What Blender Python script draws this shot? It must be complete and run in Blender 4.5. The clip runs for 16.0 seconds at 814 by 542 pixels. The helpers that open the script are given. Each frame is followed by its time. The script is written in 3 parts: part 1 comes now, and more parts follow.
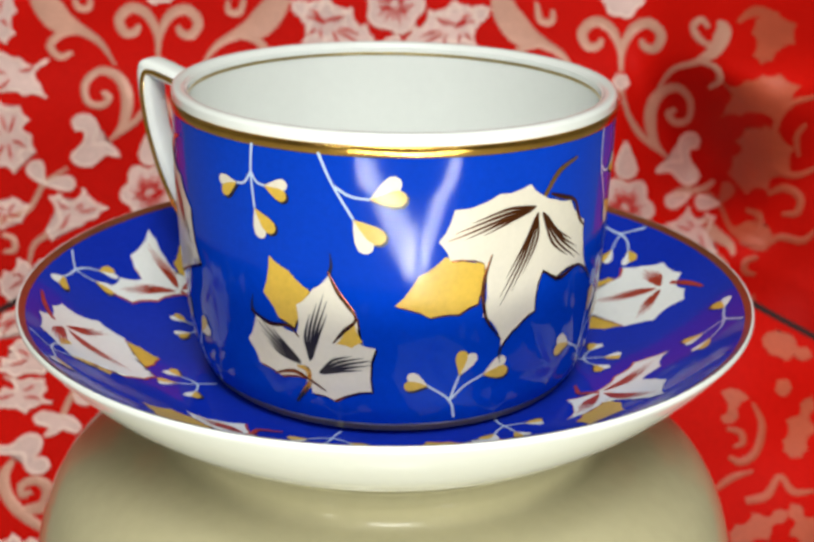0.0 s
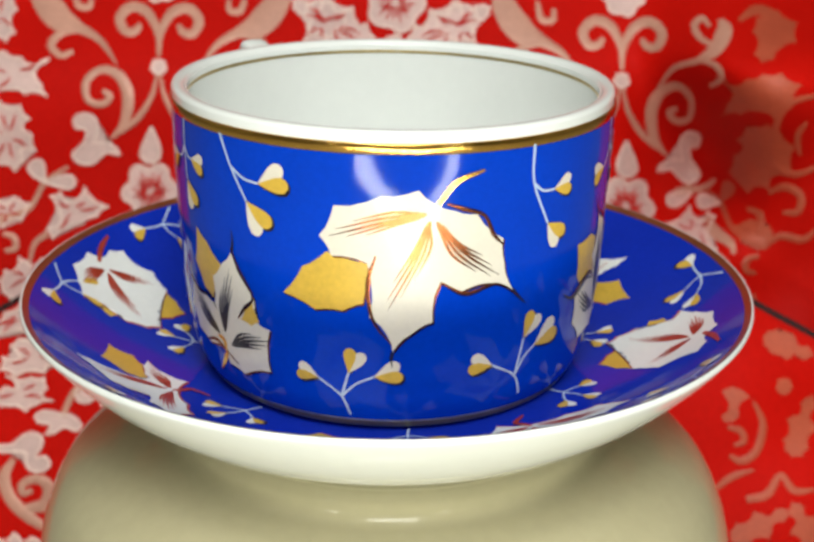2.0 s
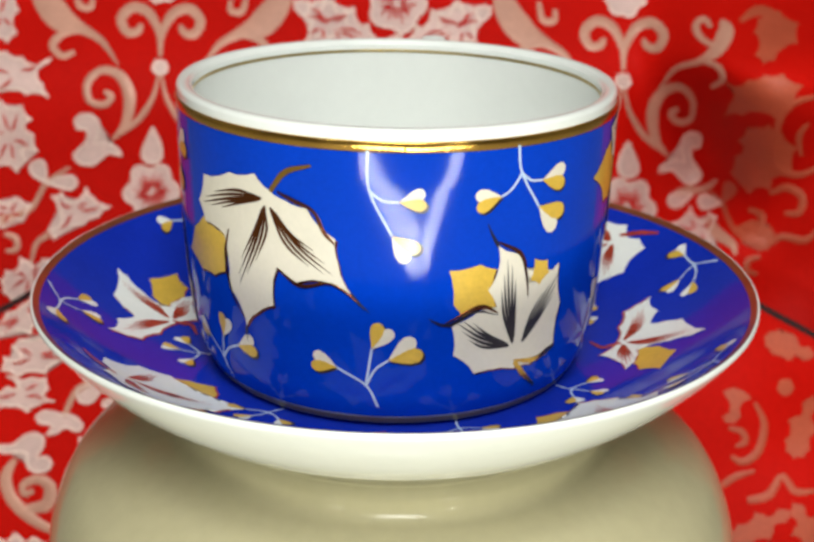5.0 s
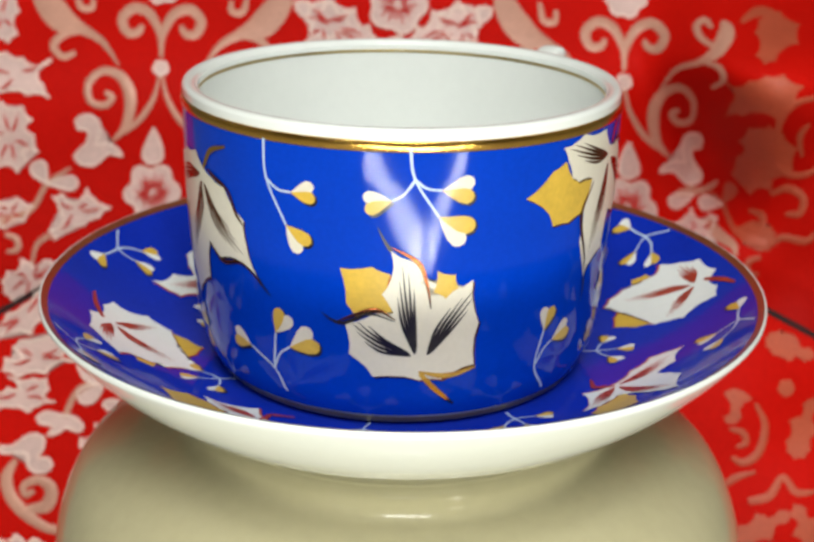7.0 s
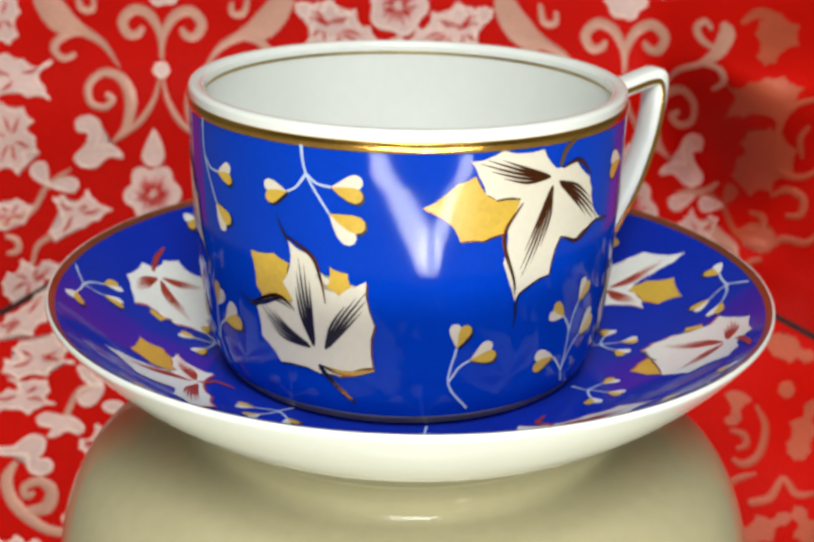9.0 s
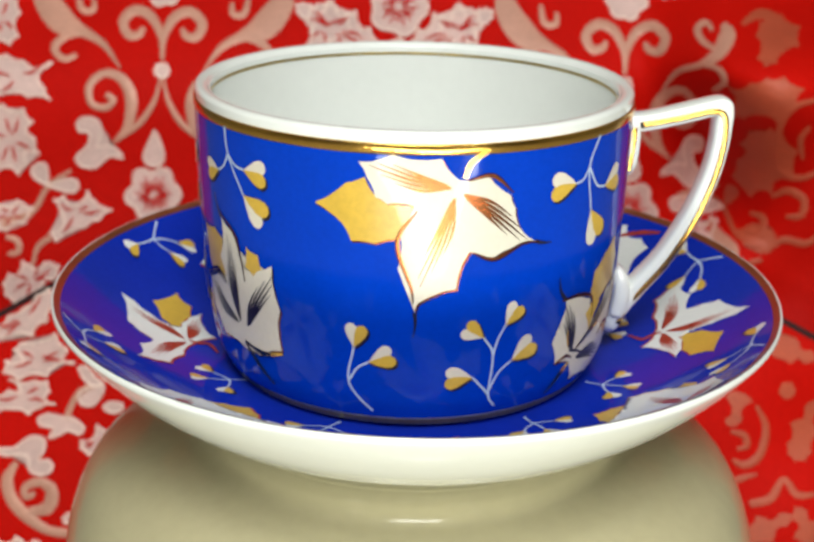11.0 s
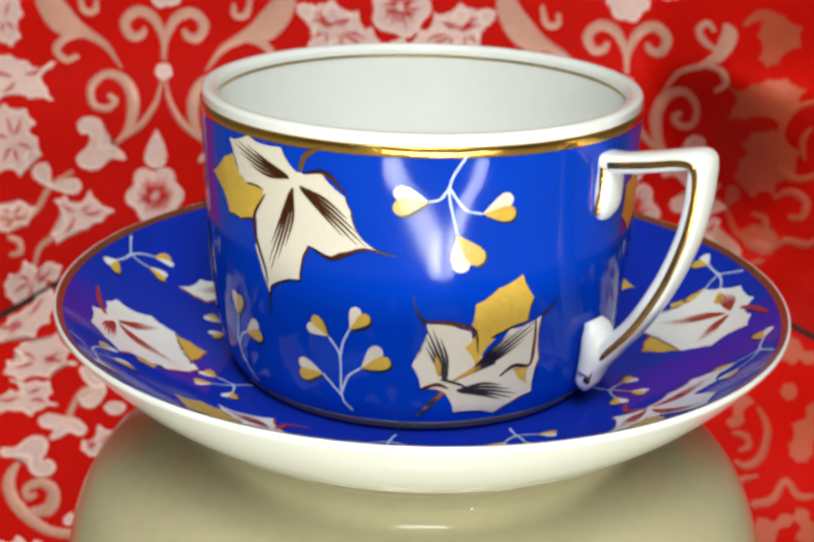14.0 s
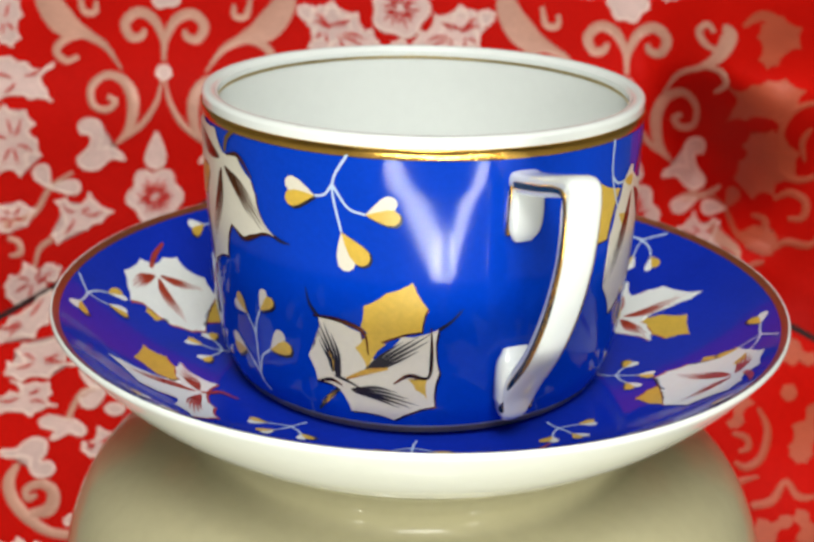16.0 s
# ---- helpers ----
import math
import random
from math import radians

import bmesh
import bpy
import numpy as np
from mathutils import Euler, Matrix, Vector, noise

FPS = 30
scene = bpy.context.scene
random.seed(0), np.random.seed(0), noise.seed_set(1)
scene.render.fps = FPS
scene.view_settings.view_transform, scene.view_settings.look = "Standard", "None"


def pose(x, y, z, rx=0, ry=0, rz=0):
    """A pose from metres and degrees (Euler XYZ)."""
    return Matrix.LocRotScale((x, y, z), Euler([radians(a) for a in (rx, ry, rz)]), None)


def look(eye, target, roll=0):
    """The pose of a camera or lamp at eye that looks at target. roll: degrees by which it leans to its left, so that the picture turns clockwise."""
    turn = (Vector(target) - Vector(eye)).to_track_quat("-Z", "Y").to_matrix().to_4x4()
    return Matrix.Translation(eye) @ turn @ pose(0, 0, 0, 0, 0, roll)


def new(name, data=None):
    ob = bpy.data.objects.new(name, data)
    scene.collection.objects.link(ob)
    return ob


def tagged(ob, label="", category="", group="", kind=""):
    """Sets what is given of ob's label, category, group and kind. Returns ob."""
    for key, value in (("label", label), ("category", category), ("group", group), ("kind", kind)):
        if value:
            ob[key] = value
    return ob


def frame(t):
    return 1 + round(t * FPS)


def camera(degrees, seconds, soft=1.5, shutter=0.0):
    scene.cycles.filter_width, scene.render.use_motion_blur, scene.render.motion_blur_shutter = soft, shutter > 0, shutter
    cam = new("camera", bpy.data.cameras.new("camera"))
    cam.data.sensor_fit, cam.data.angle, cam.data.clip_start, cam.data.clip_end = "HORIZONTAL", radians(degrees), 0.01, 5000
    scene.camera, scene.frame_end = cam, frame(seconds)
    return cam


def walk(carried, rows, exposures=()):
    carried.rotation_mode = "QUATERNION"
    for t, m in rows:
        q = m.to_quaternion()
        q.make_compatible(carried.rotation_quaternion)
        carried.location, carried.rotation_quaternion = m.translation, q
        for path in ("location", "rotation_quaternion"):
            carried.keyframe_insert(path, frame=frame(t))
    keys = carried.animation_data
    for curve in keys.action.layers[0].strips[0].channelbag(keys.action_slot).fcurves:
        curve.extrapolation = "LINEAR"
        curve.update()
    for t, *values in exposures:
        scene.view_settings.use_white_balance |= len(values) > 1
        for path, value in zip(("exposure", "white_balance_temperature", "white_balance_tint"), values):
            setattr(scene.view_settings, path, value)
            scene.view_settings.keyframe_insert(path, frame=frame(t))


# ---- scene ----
# ---- camera ----
TILT = 20.256
ROLL = 1.15
cam = camera(34.9, 16.0, soft=3.0)
cam.data.dof.use_dof, cam.data.dof.focus_distance, cam.data.dof.aperture_fstop = True, 0.245, 28
EYE = (0.0, -0.2682, 0.1322)


def sight(dx, dy):
    """The camera on its stand, turned by small steps as it settles."""
    step = 0.02297
    return pose(*EYE, 90 - TILT + dy * step, 0, dx * step) @ pose(0, 0, 0, 0, 0, ROLL)


walk(cam, [(0, sight(0, 0)), (1, sight(1, -0.5)), (1.5, sight(1.3, -1.5)), (2.5, sight(2, -3)), (3.5, sight(3, -3)),
           (4.2, sight(3.6, -2)), (6.3, sight(5.4, -1)), (7, sight(5.8, 0)), (8, sight(6.2, 2.5)), (9.2, sight(6.6, 3)),
           (11.3, sight(7.9, 5.3)), (12, sight(8.5, 7.3)), (13, sight(9.7, 7)), (14, sight(11, 6)), (15, sight(11, 7.5)), (16, sight(11, 8))])

# ---- light ----
world = bpy.data.worlds.new("room_light")
scene.world = world
world.use_nodes = True
world.node_tree.nodes["Background"].inputs["Color"].default_value = (1.0, 0.97, 0.92, 1)
world.node_tree.nodes["Background"].inputs["Strength"].default_value = 0.25
scene.view_settings.exposure = -0.10


def area_lamp(name, eye, target, sx, sy, watts, colour=(1, 0.95, 0.88), form="RECTANGLE"):
    data = bpy.data.lights.new(name, "AREA")
    data.shape, data.size, data.size_y, data.energy, data.color = form, sx, sy, watts, colour
    ob = new(name, data)
    ob.matrix_world = look(eye, target)
    return ob


WARM = (0.97, 1.0, 0.90)
area_lamp("key_softbox", (0.06, -0.80, 0.88), (0, 0.05, 0), 0.40, 0.40, 12, (0.98, 1.0, 0.96))
# two small bulbs of the lamp that stands before the cup
for side in (-0.215, 0.245):
    area_lamp("lamp_bulb", (side, -0.46, 0.20), (0, 0, 0.03), 0.022, 0.022, 0.16, WARM, "DISK")
# unseen fill, added overhead to brighten the inside of the cup
area_lamp("overhead_fill", (0.0, -0.5, 1.4), (0, 0, 0), 0.8, 0.8, 6, (0.94, 1.0, 0.98))
# a low work lamp in front of the saucer: a middle panel with two raised wings
LAMP = (0.0, -0.046, 0.058)
area_lamp("work_lamp_panel", (0.072, -0.36, -0.088), LAMP, 0.085, 0.042, 0.22, WARM, "ELLIPSE")


def wing(name, end, root, width, watts):
    mid = (Vector(end) + Vector(root)) / 2
    m = look(mid, LAMP)
    along = m.to_3x3().inverted() @ (Vector(end) - Vector(root))
    ob = area_lamp(name, mid, LAMP, along.length, width, watts, WARM)
    ob.matrix_world = m @ Matrix.Rotation(math.atan2(along.y, along.x), 4, "Z")


wing("work_lamp_wing", (-0.108, -0.36, -0.020), (0.066, -0.36, -0.080), 0.024, 0.48)
wing("work_lamp_wing", (0.213, -0.36, -0.033), (0.094, -0.36, -0.080), 0.020, 0.28)


# ---- materials ----
def material(name, base, rough=0.5, metal=0.0, coat=0.0, spec=0.5, sheen=0.0):
    m = bpy.data.materials.new(name)
    m.use_nodes = True
    b = m.node_tree.nodes["Principled BSDF"]
    b.inputs["Base Color"].default_value = (*base, 1)
    b.inputs["Roughness"].default_value = rough
    b.inputs["Metallic"].default_value = metal
    b.inputs["Coat Weight"].default_value = coat
    b.inputs["Coat Roughness"].default_value = 0.05
    b.inputs["Specular IOR Level"].default_value = spec
    b.inputs["Sheen Weight"].default_value = sheen
    return m


def vary(m, scale, amount, fine, bump=0.0, rough=0.0):
    """Uneven colour at two scales, fine relief and uneven gloss; sizes are in 1/m."""
    t = m.node_tree
    b = t.nodes["Principled BSDF"]
    base = tuple(b.inputs["Base Color"].default_value)
    co = t.nodes.new("ShaderNodeTexCoord")
    big = t.nodes.new("ShaderNodeTexNoise")
    big.inputs["Scale"].default_value, big.inputs["Detail"].default_value = scale, 3
    small = t.nodes.new("ShaderNodeTexNoise")
    small.inputs["Scale"].default_value, small.inputs["Detail"].default_value = fine, 4
    t.links.new(co.outputs["Object"], big.inputs["Vector"])
    t.links.new(co.outputs["Object"], small.inputs["Vector"])
    add = t.nodes.new("ShaderNodeMath")
    t.links.new(big.outputs["Fac"], add.inputs[0])
    t.links.new(small.outputs["Fac"], add.inputs[1])
    span = t.nodes.new("ShaderNodeMapRange")
    span.inputs["From Min"].default_value, span.inputs["From Max"].default_value = 0.6, 1.4
    span.inputs["To Min"].default_value, span.inputs["To Max"].default_value = 1 - amount, 1 + amount
    t.links.new(add.outputs[0], span.inputs["Value"])
    mul = t.nodes.new("ShaderNodeVectorMath")
    mul.operation = "SCALE"
    mul.inputs[0].default_value = base[:3]
    t.links.new(span.outputs[0], mul.inputs["Scale"])
    t.links.new(mul.outputs[0], b.inputs["Base Color"])
    if bump:
        bp = t.nodes.new("ShaderNodeBump")
        bp.inputs["Strength"].default_value, bp.inputs["Distance"].default_value = bump, 0.0005
        t.links.new(small.outputs["Fac"], bp.inputs["Height"])
        t.links.new(bp.outputs[0], b.inputs["Normal"])
    if rough:
        r = t.nodes.new("ShaderNodeMapRange")
        old = b.inputs["Roughness"].default_value
        r.inputs["To Min"].default_value, r.inputs["To Max"].default_value = max(0.02, old - rough), old + rough
        t.links.new(big.outputs["Fac"], r.inputs["Value"])
        t.links.new(r.outputs[0], b.inputs["Roughness"])
    return m


WHITE = vary(material("white_porcelain", (0.83, 0.85, 0.82), 0.12, coat=0.5), 60, 0.02, 400, 0.0, 0.04)
BLUE = vary(material("cobalt_glaze", (0.0005, 0.042, 0.48), 0.08, coat=0.0, spec=0.19), 70, 0.10, 900, 0.0, 0.04)
# the cup's cobalt again, with the saucer's dimmer, redder light put into the colour
SHADED_BLUE = vary(material("shaded_cobalt_glaze", (0.005, 0.025, 0.40), 0.09, coat=0.0, spec=0.16), 70, 0.12, 900, 0.0, 0.04)
CREAM = vary(material("cream_enamel", (0.74, 0.68, 0.56), 0.35, coat=0.2), 120, 0.05, 900)
COOL = vary(material("cool_white_enamel", (0.82, 0.83, 0.80), 0.25, coat=0.3), 120, 0.05, 900)
PALE = vary(material("pale_blue_enamel", (0.50, 0.62, 0.80), 0.3, coat=0.2), 200, 0.06, 900)
OCHRE = vary(material("ochre_enamel", (0.66, 0.42, 0.055), 0.28, coat=0.3), 150, 0.14, 900)
GOLD = vary(material("gilding", (0.78, 0.46, 0.10), 0.18, metal=1.0), 200, 0.15, 1500, 0.1, 0.08)
# gilding with the reflection of the red cloth painted into its base colour
RED_GILT = vary(material("red_reflecting_gilding", (0.50, 0.15, 0.06), 0.34, metal=0.8), 200, 0.2, 1500, 0.1, 0.08)
DULL = vary(material("dull_gilding", (0.42, 0.32, 0.13), 0.4, metal=0.7), 200, 0.2, 1500, 0.1, 0.08)
LUSTRE = vary(material("dark_gold_lustre", (0.26, 0.085, 0.03), 0.24, metal=1.0), 300, 0.3, 2000, 0.1, 0.08)
# the saucer's gold lustre, tinted red in place of the cloth's reflection
RED_LUSTRE = vary(material("red_reflecting_lustre", (0.42, 0.045, 0.018), 0.3, metal=0.2), 300, 0.3, 2000, 0.1, 0.08)
INK = vary(material("dark_enamel", (0.012, 0.010, 0.016), 0.3), 200, 0.3, 2000)
CLAY = vary(material("olive_beige_glaze", (0.45, 0.405, 0.25), 0.14, coat=0.0, spec=0.30), 14, 0.05, 300, 0.0, 0.04)
CLOTH = vary(material("red_satin", (0.52, 0.005, 0.002), 0.55, spec=0.05), 18, 0.16, 700, 0.12, 0.08)
SILK = vary(material("pale_lilac_thread", (0.68, 0.46, 0.42), 0.5, metal=0.1), 40, 0.22, 900, 0.4, 0.1)
THREAD = vary(material("silver_pink_thread", (0.58, 0.29, 0.21), 0.45, metal=0.15), 40, 0.25, 900, 0.4, 0.1)
# same thread, with the dimmer light of the right side put into its colour
SHADED_THREAD = vary(material("shaded_thread", (0.46, 0.075, 0.032), 0.55, metal=0.05), 40, 0.25, 900, 0.4, 0.1)
EDGE = vary(material("pale_silver_thread", (0.86, 0.66, 0.58), 0.40, metal=0.2), 60, 0.2, 900, 0.4, 0.1)
LINEN = vary(material("cream_table_linen", (0.38, 0.355, 0.30), 0.8, spec=0.2), 6, 0.06, 500, 0.2)
GAP = material("gap_shade", (0.02, 0.004, 0.004), 0.9)
PLASTER = vary(material("cream_plaster", (0.62, 0.58, 0.50), 0.8), 2, 0.05, 60, 0.1)


# ---- mesh helpers ----
def part(name, bm, mat, parent=None, label="", smooth=True):
    me = bpy.data.meshes.new(name)
    bm.to_mesh(me)
    bm.free()
    me.materials.append(mat)
    if smooth:
        for p in me.polygons:
            p.use_smooth = True
    ob = new(name, me)
    ob.parent = parent
    return tagged(ob, label) if label else ob


def spline(pts, n=8):
    """A smooth line through points of any dimension."""
    p = [np.array(q, float) for q in pts]
    p = [2 * p[0] - p[1]] + p + [2 * p[-1] - p[-2]]
    out = []
    for a, b, c, d in zip(p, p[1:], p[2:], p[3:]):
        for k in range(n):
            t = k / n
            out.append(0.5 * (2 * b + (c - a) * t + (2 * a - 5 * b + 4 * c - d) * t * t + (3 * b - a - 3 * c + d) * t ** 3))
    return out + [p[-2]]


def lathe(profile, segs=160, smooth=6):
    """A surface turned round z from (radius, height) points."""
    prof = spline(profile, smooth) if smooth > 1 else profile
    bm = bmesh.new()
    rings = []
    for r, z in prof:
        r = max(r, 1e-5)
        rings.append([bm.verts.new((r * math.cos(2 * math.pi * k / segs), r * math.sin(2 * math.pi * k / segs), z)) for k in range(segs)])
    for a, b in zip(rings, rings[1:]):
        for k in range(segs):
            bm.faces.new((a[k], a[(k + 1) % segs], b[(k + 1) % segs], b[k]))
    bmesh.ops.recalc_face_normals(bm, faces=bm.faces)
    return bm


def stroke_into(bm, pts, widths, where, height=0.0, lift=0.0, n=6):
    """A brush stroke along pts with a width that changes, laid on a surface by where(u, v, h)."""
    line = spline([(*p, w) for p, w in zip(pts, widths)], n)
    rows = []
    for i, q in enumerate(line):
        a, b = line[max(i - 1, 0)], line[min(i + 1, len(line) - 1)]
        t = (b - a)[:2]
        t = t / (np.linalg.norm(t) + 1e-12)
        nrm = np.array((-t[1], t[0])) * max(q[2], 1e-6) / 2
        row = []
        for s, h in ((-1, 0), (-0.6, 1), (0, 1.15), (0.6, 1), (1, 0)):
            u, v = q[:2] + nrm * s
            row.append(bm.verts.new(where(u, v, lift + height * h)))
        rows.append(row)
    for a, b in zip(rows, rows[1:]):
        for k in range(4):
            bm.faces.new((a[k], a[k + 1], b[k + 1], b[k]))
    return bm


def patch_into(bm, outline, where, cell, height=0.0, lift=0.0, rim=0.0):
    """A flat shape with the given outline, cut small and laid on a surface by where(u, v, h)."""
    flat = bmesh.new()
    face = flat.faces.new([flat.verts.new((u, v, 0)) for u, v in outline])
    if face.normal.z < 0 or face.calc_area() and sum(a[0] * b[1] - b[0] * a[1] for a, b in zip(outline, outline[1:] + outline[:1])) < 0:
        face.normal_flip()
    bmesh.ops.triangulate(flat, faces=flat.faces[:])
    if rim:
        edge = set(v for v in flat.verts)
        bmesh.ops.inset_region(flat, faces=flat.faces[:], thickness=rim)
        for v in flat.verts:
            if v not in edge:
                v.co.z = height
    us, vs = [p[0] for p in outline], [p[1] for p in outline]
    for axis, lo, hi in ((0, min(us), max(us)), (1, min(vs), max(vs))):
        k = lo + cell
        while k < hi:
            at = (k, 0, 0) if axis == 0 else (0, k, 0)
            no = (1, 0, 0) if axis == 0 else (0, 1, 0)
            bmesh.ops.bisect_plane(flat, geom=flat.verts[:] + flat.edges[:] + flat.faces[:], plane_co=at, plane_no=no, dist=1e-7)
            k += cell
    made = {v: bm.verts.new(where(v.co.x, v.co.y, lift + v.co.z)) for v in flat.verts}
    for f in flat.faces:
        try:
            bm.faces.new([made[v] for v in f.verts])
        except ValueError:
            pass
    flat.free()
    return bm


def polar(pairs):
    return [(r * math.cos(radians(a)), r * math.sin(radians(a))) for a, r in pairs]


def scalloped(pts, bow=0.07):
    """The outline with each side drawn in a little between its points."""
    out = []
    for (x0, y0), (x1, y1) in zip(pts, pts[1:] + pts[:1]):
        dx, dy = x1 - x0, y1 - y0
        out += [(x0, y0), (x0 + dx * 0.3 - dy * bow * 0.8, y0 + dy * 0.3 + dx * bow * 0.8), (x0 + dx * 0.68 - dy * bow, y0 + dy * 0.68 + dx * bow)]
    area = sum(a[0] * b[1] - b[0] * a[1] for a, b in zip(pts, pts[1:] + pts[:1]))
    return out if area > 0 else scalloped(pts[::-1], bow)


def petal(base, tip, wide):
    """A round-ended petal that is pointed at its base."""
    b, t = np.array(base, float), np.array(tip, float)
    d = t - b
    n = np.array((-d[1], d[0])) / np.linalg.norm(d) * wide
    shape = [(0, 0), (0.3, 0.24), (0.6, 0.46), (0.8, 0.5), (0.94, 0.34), (1, 0.08), (0.97, -0.2), (0.85, -0.42), (0.6, -0.44), (0.3, -0.26)]
    return [tuple(b + d * s + n * w) for s, w in shape]


# ---- setting ----
FLOOR = -0.16


def slab(name, x0, y0, z0, x1, y1, z1, mat, label):
    bm = bmesh.new()
    bmesh.ops.create_cube(bm, size=1)
    for v in bm.verts:
        v.co = ((x0 + x1) / 2 + v.co.x * (x1 - x0), (y0 + y1) / 2 + v.co.y * (y1 - y0), (z0 + z1) / 2 + v.co.z * (z1 - z0))
    return tagged(part(name, bm, mat, smooth=False), label, name.split("_")[0], kind="structure")


slab("table", -2, -2, FLOOR - 0.04, 2, 2, FLOOR, LINEN, "broad table top laid with plain cream linen")
slab("ceiling", -2, -2, 1.6, 2, 2, 1.64, PLASTER, "plain cream plaster ceiling")
slab("wall_north", -2, 2, FLOOR - 0.04, 2, 2.05, 1.6, PLASTER, "plain cream plaster wall")
slab("wall_south", -2, -2.05, FLOOR - 0.04, 2, -2, 1.6, PLASTER, "plain cream plaster wall")
slab("wall_east", 2, -2, FLOOR - 0.04, 2.05, 2, 1.6, PLASTER, "plain cream plaster wall")
slab("wall_west", -2.05, -2, FLOOR - 0.04, -2, 2, 1.6, PLASTER, "plain cream plaster wall")

# ---- brocade backdrop: two leaning cloth-covered boards ----
STEP = 0.0002005         # one thread step of the pattern
ST, CT = math.sin(radians(TILT)), math.cos(radians(TILT))
SR, CR = math.sin(radians(ROLL - 0.16)), math.cos(radians(ROLL - 0.16))


def board_point(u, v, depth):
    """u, v in metres across and up the board, which leans back by the camera's tilt."""
    u, v = u * CR - v * SR, u * SR + v * CR
    return (u, EYE[1] + depth * CT + v * ST, EYE[2] - depth * ST + v * CT)


def smoothstep(a, b, x):
    t = min(max((x - a) / (b - a), 0), 1)
    return t * t * (3 - 2 * t)


def folds(u, v):
    """How far the loose cloth stands off its board."""
    right = smoothstep(0.06, 0.14, u)
    w = 0.0050 * right * math.sin(62 * u + 40 * v + 2.6) + 0.0012 * math.sin(23 * u - 31 * v)
    hollow = math.exp(-((u - 0.110) / 0.019) ** 2) * smoothstep(0.0, 0.04, v) * (1 - smoothstep(0.050, 0.085, v))
    w -= 0.050 * hollow
    # the cloth sags forward in a soft swag, deepest at the loose side
    swag = 0.011 + 0.036 * smoothstep(0.085, 0.125, u)
    w += swag * math.exp(-((v - 0.074) / 0.031) ** 2)
    return w + 0.0022 * right * math.sin(120 * v - 55 * u + 0.8)


def upper(x, y, h=0.0):
    u, v = (x - 784) * STEP, (522 - y) * STEP
    bow = 1.2 * v * v          # the stretched cloth bellies out between its edges
    depth = 0.50 + bow - folds(u, v) - h * STEP
    return board_point(u * depth / 0.50, v * depth / 0.50, depth)


def lower(x, y, h=0.0):
    s = 0.465 / 0.50
    u, v = (x - 784) * STEP * s, (522 - y) * STEP * s
    return board_point(u, v, 0.465 - 0.6 * folds(u, v) - h * STEP)


def cloth_board(name, where, x0, x1, ytop, ybottom, label):
    """A padded board: the cloth in front with a turned-in edge, and a back."""
    bm = bmesh.new()
    nx, ny = 230, 140
    grid = []
    for j in range(ny + 1):
        row = []
        for i in range(nx + 1):
            x = x0 + (x1 - x0) * i / nx
            top = ytop(x)
            y = top + (ybottom - top) * j / ny
            row.append(bm.verts.new(where(x, y, 0)))
        grid.append(row)
    for j in range(ny):
        for i in range(nx):
            bm.faces.new((grid[j][i], grid[j + 1][i], grid[j + 1][i + 1], grid[j][i + 1]))
    edge = [e for e in bm.edges if e.is_boundary]
    ring = bmesh.ops.extrude_edge_only(bm, edges=edge)
    for v in ring["geom"]:
        if isinstance(v, bmesh.types.BMVert):
            v.co += Vector((0, CT, -ST)) * 0.012
    bmesh.ops.recalc_face_normals(bm, faces=bm.faces)
    return tagged(part(name, bm, CLOTH), label, "backdrop", kind="structure")


def gable(x):
    return 598 - 0.56 * x if x < 700 else 206 + 0.535 * (x - 700) - 28


back_cloth = cloth_board("backdrop_cloth", upper, -560, 2130, lambda x: -420, 1180, "red satin brocade backdrop with silvery pink scrolls")
front_cloth = cloth_board("backdrop_lower_cloth", lower, -520, 2090, lambda x: gable(x) + 9, 1268, "red satin brocade board with a dark gap above its edge")
# a dark strip drawn as the shade between the two boards
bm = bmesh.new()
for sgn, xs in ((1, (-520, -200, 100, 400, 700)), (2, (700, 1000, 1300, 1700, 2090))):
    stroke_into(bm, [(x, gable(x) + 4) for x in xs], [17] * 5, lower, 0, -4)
part("gap_shade_strip", bm, GAP, front_cloth, "dark strip that stands for the shade in the gap")

AXIS, TREE = 749, 303


def turned(x, y):
    """The weave runs slightly downhill."""
    a = 0.027
    x -= 26 * smoothstep(1290, 1450, x)
    return TREE + (x - TREE) - (y - 133) * a * 0.5, y + (x - TREE) * a


